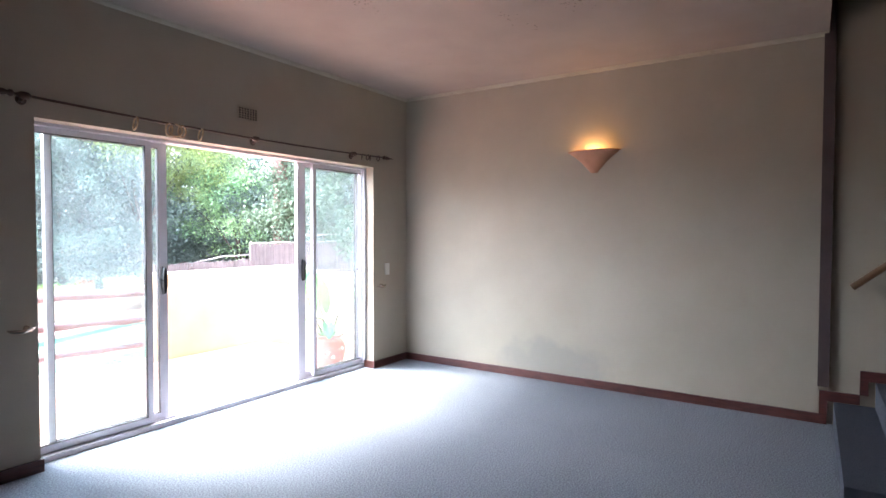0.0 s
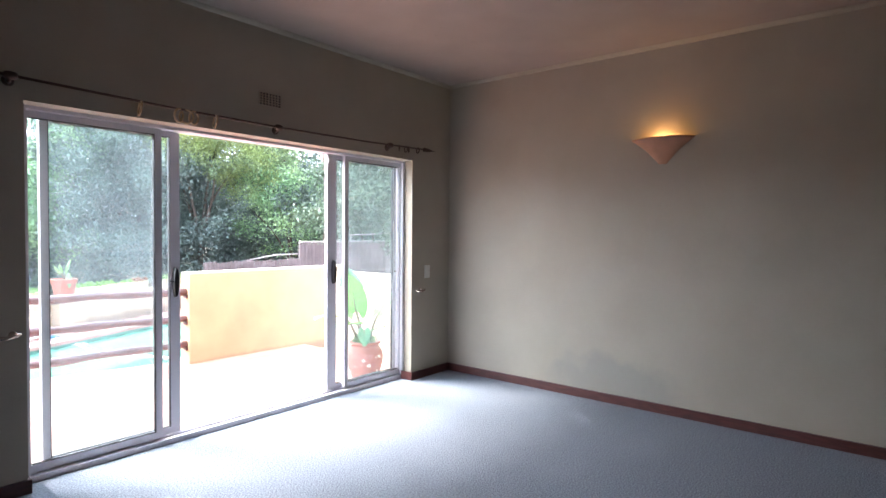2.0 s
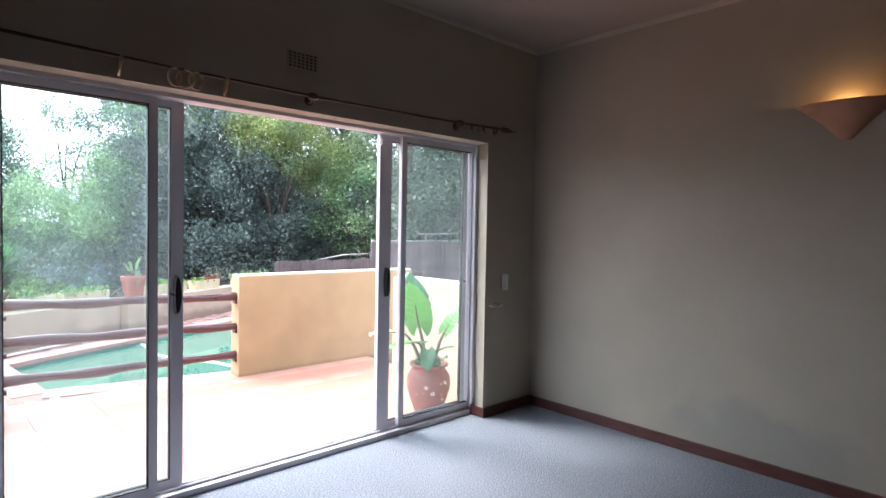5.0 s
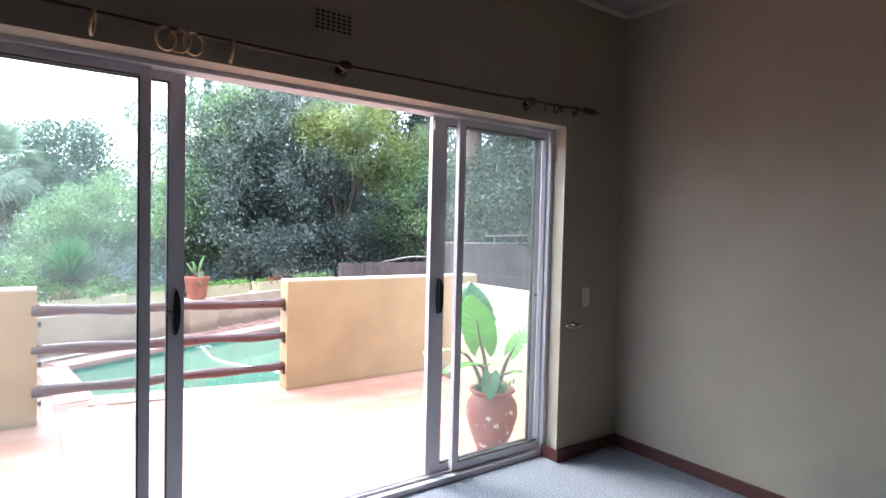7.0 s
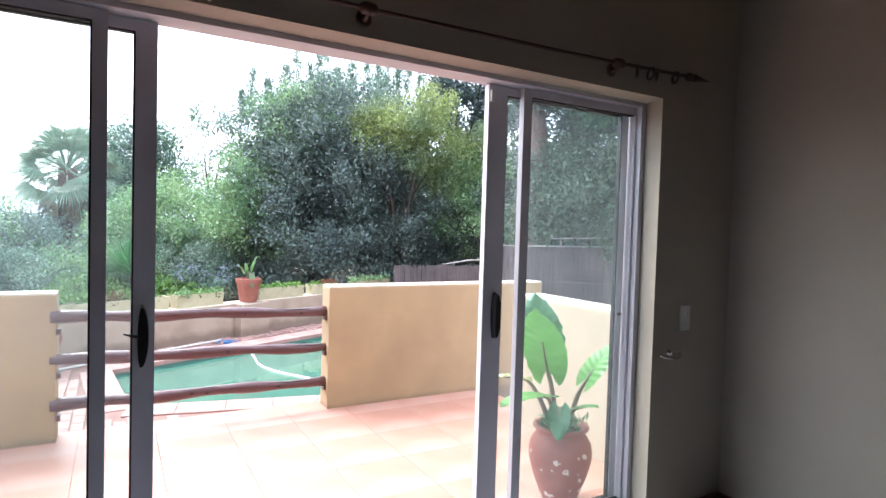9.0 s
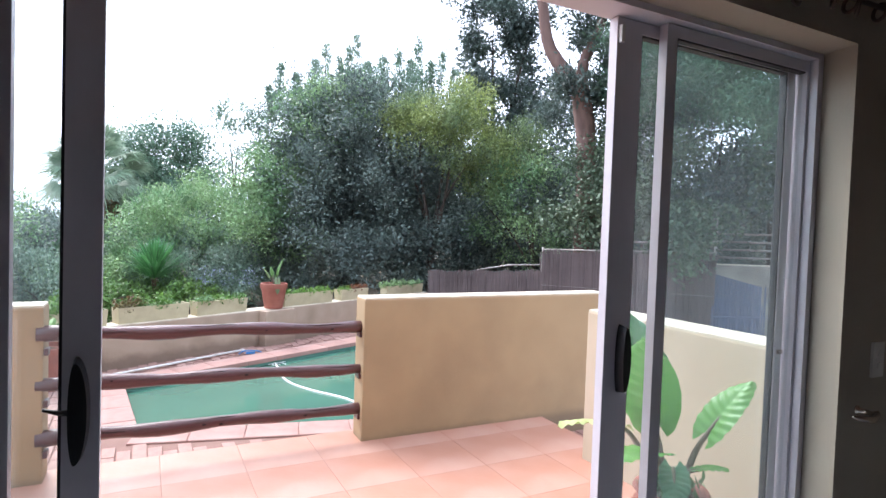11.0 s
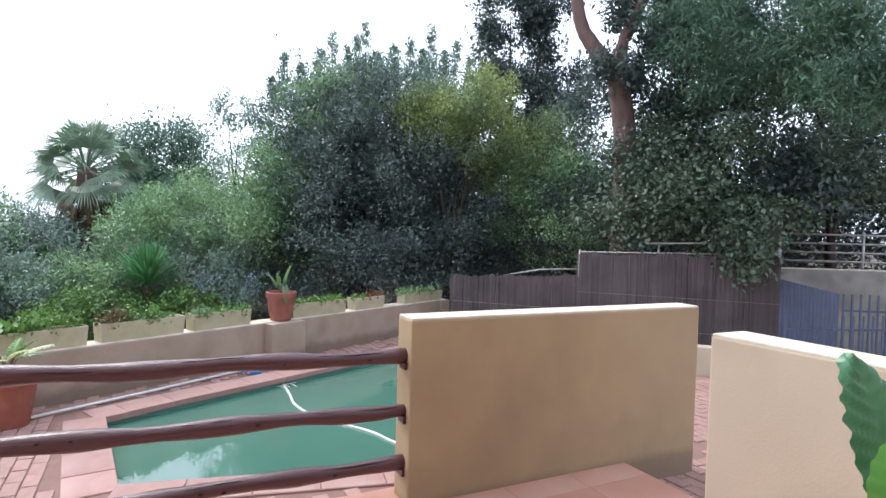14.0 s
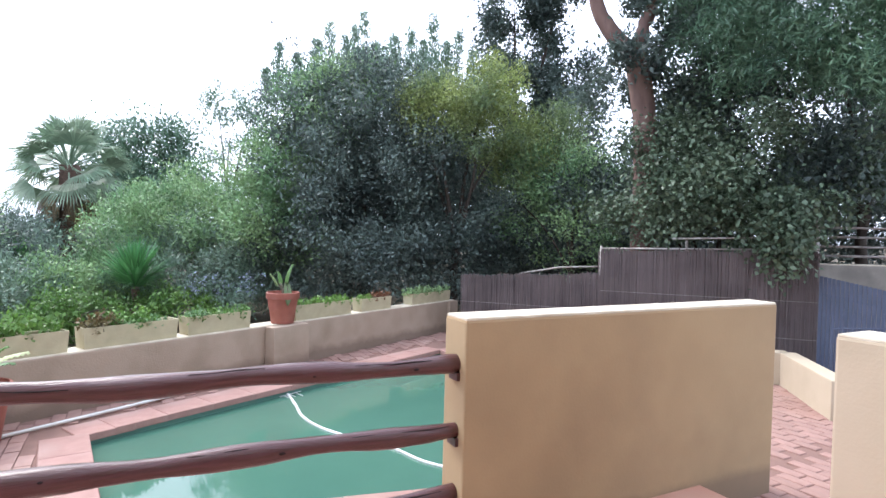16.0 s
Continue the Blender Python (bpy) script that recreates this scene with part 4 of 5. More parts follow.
# slope of shrubs behind the planters
BANK = (
    ("soft green rounded shrub on the bank behind the planters",
     [blob(330, 400, 13.5, 85, 60, 420), blob(250, 430, 13.2, 70, 55, 330), blob(400, 390, 13.6, 60, 55, 300), blob(370, 350, 14.5, 60, 32, 220),       blob(300, 360, 14.5, 45, 25, 130)], L_MID, 0.105, 0.34),
    ("light green shrub below the palm", [blob(170, 515, 12.8, 75, 40, 330), blob(100, 530, 12.6, 60, 40, 240), blob(225, 515, 12.2, 65, 38, 240)], L_MID, 0.10, 0.4),
    ("grey-green leafy shrub behind the planters", [blob(410, 450, 12.9, 85, 65, 420), blob(340, 480, 12.5, 80, 55, 330), blob(450, 500, 12.4, 75, 45, 300), blob(290, 520, 12.2, 80, 35, 220),
      blob(400, 530, 12.2, 80, 30, 200)], L_GREY, 0.09, 0.35),
    ("dark low shrub far down the garden bank", [blob(20, 440, 15, 60, 45, 260), blob(-60, 470, 14, 70, 60, 220), blob(60, 480, 13.8, 60, 45, 220), blob(20, 540, 12.6, 70, 40, 200)], L_DARK, 0.10, 0.45),
    ("pale-stemmed open shrub in the garden", [blob(30, 520, 12, 50, 40, 160), blob(-50, 530, 11.6, 70, 60, 150), blob(90, 540, 12, 50, 30, 110)], L_GREY, 0.08, 0.4),
    ("bright lime-leaved shrub just behind the planters", [blob(105, 560, 10.6, 16, 34, 34), blob(138, 553, 10.6, 10, 32, 24), blob(120, 585, 10.4, 40, 16, 50), blob(250, 548, 10.9, 42, 22, 90), blob(300, 530, 11.1, 28, 20, 60), blob(40, 590, 10.2, 40, 22, 40), blob(370, 545, 11.6, 30, 18, 30)], L_FRESH, 0.085, 0.4),
    ("olive-green shrub out on the garden bank", [blob(-150, 430, 13, 110, 90, 330), blob(-300, 400, 13, 130, 120, 360)], L_MID, 0.11, 0.4))
for i, (lab, lumps, mat, sz, asp) in enumerate(BANK):
    c0 = lumps[0][0]
    tree(c0[0], c0[1], ZD, lab, lumps, [mat], 16, 0.11, sz, 120 + i * 7, 0.03, category="shrub", aspect=asp)
# low growth beyond the bank
b = spot(90, 450, 21)
tree(b[0], b[1], ZD - 0.5, "hazy grey-green thicket far beyond the bank", [blob(90, 435, 21, 60, 28, 260), blob(20, 420, 22, 60, 35, 240), blob(170, 430, 22, 60, 35, 240), blob(-80, 430, 22, 80, 50, 240)],
     [L_GREY], 12, 0.2, 0.17, 191, 0.08, category="shrub")
# round tree behind the palm
b = spot(275, 500, 26)
tree(b[0], b[1], ZD - 1.5, "rounded dark green tree behind the palm",
     [blob(270, 290, 26, 70, 55, 420), blob(230, 330, 26, 50, 60, 300), blob(320, 320, 26, 45, 50, 260), blob(260, 380, 25, 90, 35, 260)],
     [L_ROUND], 14, 0.28, 0.22, 171, 0.25)
# a second belt that closes the view behind the first
for i, (px, d, h) in enumerate(((480, 19, 300), (620, 19, 200), (760, 20, 200), (860, 17, 190), (960, 16, 230), (1040, 17, 250), (1170, 17, 300))):
    b = spot(px, 500, d)
    tree(b[0], b[1], ZD, "dense dark evergreen tree standing deep in the garden", [blob(px, h + 60, d, 80, 80, 240), blob(px - 40, h + 150, d, 100, 90, 240), blob(px + 50, h + 140, d, 90, 90, 240), blob(px, h + 230, d, 110, 70, 200)],
         [L_DARK], 12, 0.22, 0.2, 200 + i * 5, 0.2)


# ---- palm ----
def palm(x, y, z0, ztop, rad):
    t = thing("palm_tree", x, y, z0, "fan palm with grey-green fronds and a skirt of dry brown ones", "palm tree")
    bm = bmesh.new()
    rng = random.Random(5)
    tube(bm, [(x + 0.04 * math.sin(k), y, z0 + (ztop - z0) * k / 9) for k in range(10)], [0.23 + 0.02 * math.sin(k) + (0.04 if k > 6 else 0) for k in range(10)], 12, 0.12, rng)
    part("trunk", bm, M_PBARK, t, smooth=True)
    for i in range(44):
        dry = i >= 36
        a = 2.39996 * i if not dry else -AX + (0.1 if i % 2 else math.pi - 0.1) + rng.uniform(-.9, .9)
        el = (-0.75 + 2.1 * (i / 35) ** 0.85 + rng.uniform(-.1, .1)) if not dry else rng.uniform(-1.25, -0.95)
        stem = rad * (rng.uniform(0.42, 0.58) if not dry else rng.uniform(0.36, 0.5))
        d = Vector((math.cos(a) * math.cos(el), math.sin(a) * math.cos(el), math.sin(el)))
        p0 = Vector((x, y, ztop - (0.1 if not dry else 0.3)))
        p1 = p0 + d * stem - Vector((0, 0, 0.08 * stem))
        side = d.cross(Vector((0, 0, 1))).normalized()
        side = Matrix.Rotation(rng.uniform(-0.8, 0.8), 3, d) @ side
        nrm = side.cross(d).normalized()
        if nrm.z < 0:
            nrm = -nrm
        bm = bmesh.new()
        tube(bm, [p0, (p0 + p1) / 2 + Vector((0, 0, 0.05)), p1], [0.035, 0.026, 0.018], 5)
        nb = 30
        fan = rad * (rng.uniform(0.46, 0.60) if not dry else 0.36)
        for k in range(nb):
            th = radians(-78 + 156 * k / (nb - 1))
            dd = (d * math.cos(th) + side * math.sin(th)).normalized()
            ln = fan * (0.72 + 0.28 * math.cos(th * 0.8)) * rng.uniform(0.9, 1.08)
            fall = Vector((0, 0, -1)) * ln * (0.10 + 0.25 * rng.random() if not dry else 0.6)
            w = 0.023 * rad / 1.6
            e1 = p1 + dd * ln * 0.45 + nrm * 0.02 * rad
            e2 = p1 + dd * ln * 0.72 + fall * 0.25
            e3 = p1 + dd * ln * 0.92 + fall
            s2 = dd.cross(nrm).normalized() * w
            p1v = bm.verts.new(p1)
            v1, v2 = bm.verts.new(e1 + s2), bm.verts.new(e1 - s2)
            v3, v4 = bm.verts.new(e2 + s2 * 0.7), bm.verts.new(e2 - s2 * 0.7)
            bm.faces.new((p1v, v1, v2))
            bm.faces.new((v1, v3, v4, v2))
            bm.faces.new((v3, bm.verts.new(e3), v4))
        part("frond" if not dry else "dry_frond", bm, L_PALM if not dry else L_PDRY, t, "" if not dry else "hanging dry brown frond")


pb = spot(143, 470, 21.5)
pt = spot(143, 318, 21.5)
palm(pb[0], pb[1], ZD - 0.6, pt[2] + 0.35, 1.95)


def spiky(px, py, d, r, n, mat, label, nm="yucca", seed=3, base=None):
    c = Vector(spot(px, py, d))
    t = thing(nm, c.x, c.y, ZD, label, "spiky plant")
    rng = random.Random(seed)
    bm = bmesh.new()
    for i in range(n):
        a, el = rng.uniform(0, 6.283), rng.uniform(0.15, 1.5)
        dd = Vector((math.cos(a) * math.cos(el), math.sin(a) * math.cos(el), math.sin(el)))
        s = dd.cross(Vector((0, 0, 1))).normalized() * r * 0.022
        ln = r * rng.uniform(0.75, 1.1)
        p = [c + dd * 0.03, c + dd * ln * 0.5 + s, c + dd * ln - Vector((0, 0, ln * 0.12)), c + dd * ln * 0.5 - s]
        bm.faces.new([bm.verts.new(q) for q in p])
    part("leaves", bm, mat, t)
    bm = bmesh.new()
    tube(bm, [(c.x, c.y, ZD - 0.1), (c.x + 0.03, c.y, (ZD + c.z) / 2), tuple(c)], [0.09, 0.07, 0.06], 8)
    part("stem", bm, M_PBARK, t, smooth=True)


spiky(256, 510, 11.4, 1.0, 260, L_YUC, "bright green spiky yucca on the bank")
spiky(62, 465, 14.5, 0.62, 130, L_YUC, "small green spiky yucca on the bank", seed=9)


# ---- planters on the garden wall ----
def potted_leaves(parent, x0, x1, y0, y1, z, n, mat, size, h, seed, m, aspect=0.5, name="plant"):
    rng = np.random.default_rng(seed)
    c = np.stack([rng.uniform(x0, x1, n), rng.uniform(y0, y1, n), z + rng.uniform(0.0, h, n) * rng.uniform(0.3, 1, n)], 1)
    c = c @ np.array(m.to_3x3()).T + np.array(m.translation)
    o = np.tile((0, 0, 0.6), (n, 1))
    return leaf_mesh(name, mat, parent, c, o, 8, 0.022, size, aspect, 0.5, seed, kind="stuff")


def planter(s0, s1, label, seed, plants, h=0.20, dep=0.2, off=0.03):
    z0 = ZG
    c = on_wall((s0 + s1) / 2, off + dep / 2, z0)
    t = thing("planter_box", c.x, c.y, z0, label, "planter box", "planter boxes along the garden wall")
    bm = bmesh.new()
    f = 0.012
    # a tapered trough, open at the top
    def ring_(a0, a1, b0, b1, z):
        return [bm.verts.new(gm @ Vector(q)) for q in ((a0, b0, z), (a1, b0, z), (a1, b1, z), (a0, b1, z))]
    r = [ring_(s0 + f, s1 - f, off + f, off + dep - f, z0), ring_(s0, s1, off, off + dep, z0 + h), ring_(s0 + 0.018, s1 - 0.018, off + 0.018, off + dep - 0.018, z0 + h),
         ring_(s0 + 0.02, s1 - 0.02, off + 0.02, off + dep - 0.02, z0 + h - 0.05)]
    bm.faces.new(r[0][::-1])
    for a, b_ in zip(r, r[1:]):
        for i in range(4):
            bm.faces.new((a[i], a[(i + 1) % 4], b_[(i + 1) % 4], b_[i]))
    part("trough", bm, M_BOX, t)
    part("soil", cube(s0 + 0.02, s1 - 0.02, off + 0.02, off + dep - 0.02, z0 + h - 0.09, z0 + h - 0.045, gm), M_SOIL, t)
    for k, (u0, u1, mat, size, hh, n) in enumerate(plants):
        potted_leaves(t, s0 + (s1 - s0) * u0, s0 + (s1 - s0) * u1, off + 0.0, off + dep, z0 + h - 0.04, n, mat, size, hh, seed + k, gm, 0.6)
    return t


k = 1 / GD.x


def S(x):
    return S0 + (x - 2.13) * k


planter(S(1.35), S(2.46), "cream fibre-cement planter with lush lime-green leaves", 300, [(0, 0.6, L_FRESH, 0.075, 0.12, 50), (0.5, 1, L_FRESH, 0.06, 0.26, 50)])
planter(S(2.57), S(3.40), "long cream fibre-cement planter with reddish succulents and trailing green", 310,
        [(0.02, 0.35, L_REDS, 0.045, 0.13, 60), (0.3, 0.75, L_FRESH, 0.05, 0.16, 50), (0.4, 0.85, L_MID, 0.045, 0.06, 50)])
planter(S(3.50), S(4.22), "cream fibre-cement planter full of low fleshy green leaves", 320, [(0, 1, L_FRESH, 0.04, 0.075, 90), (0.0, 0.3, L_MID, 0.045, 0.09, 25)])
planter(S(4.83), S(5.76), "cream ribbed planter with low bright green leaves", 330, [(0, 1, L_FRESH, 0.05, 0.09, 110)])
planter(S(5.94), S(6.55), "small cream planter with reddish and green succulents", 340, [(0, 0.5, L_FRESH, 0.04, 0.06, 45), (0.4, 1, L_REDS, 0.045, 0.1, 50)], h=0.19)
planter(S(7.02), S(8.02), "mottled cream planter with grey-green leaves at the end of the wall", 350, [(0, 1, L_MID, 0.06, 0.1, 110)], h=0.18)


def clay_pot(x, y, z, r, h, label):
    t = thing("flower_pot", x, y, z, label, "flower pot")
    bm = bmesh.new()
    M = Matrix.Translation((x, y, z))
    lathe(bm, [(r * 0.68, 0), (r * 0.93, h * 0.80), (r * 1.0, h * 0.80), (r * 1.02, h * 0.98), (r * 0.99, h), (r * 0.92, h), (r * 0.9, h * 0.9), (0.01, h * 0.88)], 36, M)
    part("pot", bm, M_CLAY, t, smooth=False)
    bm = bmesh.new()
    lathe(bm, [(0.01, h * 0.84), (r * 0.88, h * 0.85), (r * 0.88, h * 0.89), (0.01, h * 0.91)], 20, M)
    part("soil", bm, M_SOIL, t)
    return t


def big_leaf(parent, base, tip_dir, length, width, stem_from, mat, ruffle=0.0, name="leaf", label="", cup=0.25, roll=0.0, heart=0.25, rs=0.008):
    """A heart-shaped leaf with a folded midrib on a curved stalk."""
    d = Vector(tip_dir).normalized()
    side = d.cross(Vector((0, 0, 1)))
    side = side.normalized() if side.length > 0.05 else Vector((1, 0, 0))
    side = Matrix.Rotation(roll, 3, d) @ side
    nrm = side.cross(d).normalized()
    B = Vector(base)
    bm = bmesh.new()
    nu, nv = 34, 14
    grid = []
    for i in range(nu + 1):
        u = i / nu
        wv = width * 0.5 * 1.86 * (u + 0.03) ** 0.45 * (1.004 - u) ** 0.72
        row = []
        for j in range(-nv // 2, nv // 2 + 1):
            v = j / (nv / 2)
            back = -heart * length * (abs(v) ** 1.4) * (1 - u) ** 2
            edge = 1 + ruffle * 1.5 * math.sin(u * 38 + j) * (abs(v) > 0.8)
            q = B + d * (length * u + back) + side * wv * v * edge
            vein = math.sin((u - abs(v) * 0.22) * 2 * math.pi * 8)
            q += nrm * (cup * wv * abs(v) - 0.20 * length * u * u - 0.10 * length * v * v * u + (0.004 + ruffle * 0.35) * length * 2 * vein * min(1, abs(v) * 2.2)
                        + 0.35 * ruffle * length * math.sin(u * 21 + 2 * v) * v * v)
            row.append(bm.verts.new(q))
        grid.append(row)
    for a, b_ in zip(grid, grid[1:]):
        for j in range(nv):
            bm.faces.new((a[j], a[j + 1], b_[j + 1], b_[j]))
    lf = part(name, bm, mat, parent, label, smooth=True)
    bm = bmesh.new()
    s0_ = Vector(stem_from)
    tube(bm, curve_points([s0_, s0_.lerp(B, 0.5) + Vector((0, 0, 0.05)), B, B + d * length * 0.45 - nrm * (0.05 * length + rs * 0.3)], 6),
         [rs * (1.6 - 1.2 * i / 18) for i in range(19)], 8)
    part("stalk", bm, L_STEM, lf, smooth=True)


# clay pot on the wall pillar, and the large ones by the pool
pc = on_wall(S0 + 2.83, 0.06, ZG)
p = clay_pot(pc.x, pc.y, ZG, 0.205, 0.39, "red-brown clay pot with yellowing leaf on the wall pillar")
topz = ZG + 0.36
for dx, dy, dz, L, Wd, m_ in ((0.06, 0.02, 0.9, 0.24, 0.10, L_FRESH), (-0.12, -0.05, 0.55, 0.16, 0.08, L_MID), (0.02, -0.2, -0.6, 0.22, 0.11, L_YEL), (-0.02, 0.1, 0.7, 0.15, 0.07, L_FRESH)):
    big_leaf(p, (pc.x + dx * 0.8, pc.y + dy * 0.8, topz + 0.10 + max(0, dz) * 0.06), (dx * 1.2, dy, dz * 0.8), L, Wd, (pc.x, pc.y, topz), m_, rs=0.005)

# ---- terracotta urn with elephant ears on the terrace ----
UX, UY = 5.10, 4.97
urn = thing("plant_urn", UX, UY, ZT, "chipped terracotta urn beside the parapet with tall elephant-ear leaves", "plant pot")
bm = bmesh.new()
M = Matrix.Translation((UX, UY, ZT))
prof = [(0.105, 0), (0.115, 0.012), (0.135, 0.07), (0.172, 0.17), (0.200, 0.27), (0.206, 0.335), (0.196, 0.395), (0.168, 0.44), (0.148, 0.462), (0.152, 0.475),
        (0.176, 0.487), (0.184, 0.498), (0.178, 0.510), (0.155, 0.510), (0.135, 0.495), (0.135, 0.47), (0.01, 0.465)]
prof = [(r * 0.95, z * 0.935) for r, z in prof]
lathe(bm, prof, 48, M)
part("urn_body", bm, M_CLAY, urn, smooth=True)
bm = bmesh.new()
lathe(bm, [(0.01, 0.435), (0.125, 0.437), (0.125, 0.45), (0.01, 0.455)], 24, M)
part("soil", bm, M_SOIL, urn)
rng_ = random.Random(12)
for i in range(22):
    a = radians(rng_.uniform(160, 330))
    z = rng_.uniform(0.03, 0.35)
    rr = np.interp(z, [q[1] for q in prof[:9]], [q[0] for q in prof[:9]])
    s = rng_.choice([0.004, 0.006, 0.008, 0.014]) * (3.0 if i == 0 else 1.2)
    bm = bmesh.new()
    ring0 = []
    for k2 in range(9):
        th = 2 * math.pi * k2 / 9
        da, dz = s * rng_.uniform(0.35, 1.6) * math.cos(th) / rr, s * rng_.uniform(0.35, 1.6) * math.sin(th)
        r2 = np.interp(z + dz, [q[1] for q in prof[:9]], [q[0] for q in prof[:9]]) + 0.0015
        ring0.append(bm.verts.new((UX + r2 * math.cos(a + da), UY + r2 * math.sin(a + da), ZT + z + dz)))
    bm.faces.new(ring0)
    part("chip", bm, M_CHIP, urn, "pale chipped patch")
R_ = Vector((0.88, -0.48, 0))
F_ = Vector((0.48, 0.88, 0))
top = Vector((UX, UY, ZT + 0.44))
for a_, up, f_, L, Wd, d, m_, ruf, roll in (
        (-0.09, 0.36, 0.04, 0.47, 0.31, (-0.20, -0.25, 1.0), L_EAR, 0.007, 0.25), (-0.08, 0.42, 0.17, 0.42, 0.33, (-0.08, 0.15, 1.0), L_EARB, 0.022, -0.25),
        (0.13, 0.34, -0.08, 0.30, 0.20, (0.50, -0.05, 0.95), L_EAR, 0.012, 0.5), (-0.13, 0.24, -0.12, 0.32, 0.24, (-0.85, -0.4, 0.2), L_EAR, 0.01, 0.15),
        (-0.22, 0.29, 0.08, 0.30, 0.17, (-1.0, 0.1, 0.22), L_WHITE, 0.035, 0.3), (0.05, 0.16, -0.10, 0.16, 0.11, (0.5, -0.4, 0.4), L_EAR, 0.02, 0.0),
        (-0.04, 0.17, -0.12, 0.20, 0.15, (-0.2, -0.8, -0.45), L_EARB, 0.02, 0.0)):
    B = top + R_ * a_ + F_ * f_ + Vector((0, 0, up))
    dirv = R_ * d[0] + F_ * d[1] + Vector((0, 0, d[2]))
    big_leaf(urn, tuple(B), tuple(dirv), L, Wd, tuple(top + R_ * a_ * 0.25 + F_ * f_ * 0.2), m_, ruffle=ruf, roll=roll, rs=0.012,
             label="pale mottled curling leaf" if m_ is L_WHITE else "")
rg = np.random.default_rng(5)
cc = np.stack([UX + rg.normal(0, 0.07, 60), UY + rg.normal(0, 0.07, 60), ZT + 0.455 + rg.uniform(0, 0.05, 60)], 1)
leaf_mesh("underplanting", L_MID, urn, cc, np.tile((0, 0, 0.6), (60, 1)), 4, 0.015, 0.06, 0.3, 0.5, 6)

# large clay pot at the left of the pool with a variegated plant
PX, PY = 1.90, 10.42
p2 = clay_pot(PX, PY, ZD, 0.235, 0.47, "large terracotta pot beside the pool with cream and green leaves")
for i, (a, el, L, m_) in enumerate(((0.3, 0.5, 0.24, L_WHITE), (1.4, 0.7, 0.22, L_FRESH), (2.6, 0.4, 0.24, L_WHITE), (3.6, 0.8, 0.2, L_MID), (4.4, 0.35, 0.26, L_WHITE),
                                    (5.3, 0.6, 0.24, L_WHITE), (5.9, 0.9, 0.2, L_FRESH), (0.9, 0.15, 0.22, L_MID))):
    dv = (math.cos(a) * math.cos(el), math.sin(a) * math.cos(el), math.sin(el))
    big_leaf(p2, (PX + dv[0] * 0.12, PY + dv[1] * 0.12, ZD + 0.56 + 0.10 * dv[2]), dv, L, 0.12, (PX, PY, ZD + 0.42), m_, ruffle=0.03, rs=0.005)

# ---- reed fence, pipes, blue palings, low wall ----
FP = [Vector((*around(*q), 0)) for q in ((7.2, 12.85), (8.68, 11.28), (10.57, 9.25))]


def reeds(a, b_, z0, za, zb, label, seed):
    f = thing("reed_fence", a.x, a.y, z0, label, "fence")
    rng = np.random.default_rng(seed)
    d = (b_ - a).normalized()
    nrm = Vector((-d.y, d.x, 0))
    n = int((b_ - a).length / 0.0055)
    v, faces = [], []
    for i in range(n):
        t = (i + rng.uniform(-.5, .5)) / n
        p = a.lerp(b_, t) + nrm * (rng.normal(0, 0.004) + 0.014 * (i % 2))
        top_ = za + (zb - za) * t + rng.normal(0, 0.016) + 0.02 * math.sin(t * 23) * math.sin(t * 9)
        lean = rng.normal(0, 0.012)
        w = rng.uniform(0.006, 0.009)
        base = len(v)
        for z, l in ((z0, 0.0), (top_, lean)):
            q = p + d * l
            v += [tuple(q + d * w + Vector((0, 0, z))), tuple(q - nrm * w + Vector((0, 0, z))), tuple(q - d * w + Vector((0, 0, z)))]
        faces += [(base, base + 1, base + 4, base + 3), (base + 1, base + 2, base + 5, base + 4)]
    me = bpy.data.meshes.new("reeds")
    me.from_pydata(v, [], faces)
    me.materials.append(M_REED)
    ob = new("reeds", me)
    ob.parent = f
    ob.matrix_parent_inverse = f.matrix_basis.inverted()
    tagged(ob, kind="stuff")
    m = Matrix(((d.x, nrm.x, 0, a.x), (d.y, nrm.y, 0, a.y), (0, 0, 1, 0), (0, 0, 0, 1)))
    part("backing", cube(0, (b_ - a).length, 0.024, 0.03, z0, min(za, zb) - 0.04, m), M_REED, f)
    for z in (z0 + (za - z0) * 0.3, z0 + (za - z0) * 0.62):
        bm = bmesh.new()
        tube(bm, [a + Vector((0, 0, z)) - nrm * 0.018, b_ + Vector((0, 0, z)) - nrm * 0.018], 0.003, 5)
        part("wire", bm, M_STEEL, f)
    return f


reeds(FP[0], FP[1], ZD - 0.02, 0.68, 0.79, "lower grey-brown reed fence behind the pool corner", 1)
reeds(FP[1], FP[2], ZD - 0.02, 1.15, 1.22, "tall grey-brown reed screen fence with pipe rails above", 2)
prl = thing("pipe_rail", FP[1].x, FP[1].y, ZD, "galvanised pipe rails along the reed fence", "railing")
fd = (FP[2] - FP[1]).normalized()
fn = Vector((-fd.y, fd.x, 0))
for z0_, z1_ in ((1.18, 1.25), (1.35, 1.42)):
    bm = bmesh.new()
    st = FP[1] if z0_ < 1.3 else FP[1].lerp(FP[2], 0.35)
    tube(bm, [st + Vector((0, 0, z0_)) + fn * 0.03, FP[2] + Vector((0, 0, z1_)) + fn * 0.03], 0.014, 8)
    part("rail", bm, M_STEEL, prl, smooth=True)
for u in (0.0, 0.42, 0.8):
    q = FP[1].lerp(FP[2], u) + fn * 0.05
    bm = bmesh.new()
    tube(bm, [(q.x, q.y, ZD - 0.05), (q.x, q.y, 1.36 if u else 1.22)], 0.02, 8)
    part("post", bm, M_STEEL, prl, smooth=True)
bm = bmesh.new()
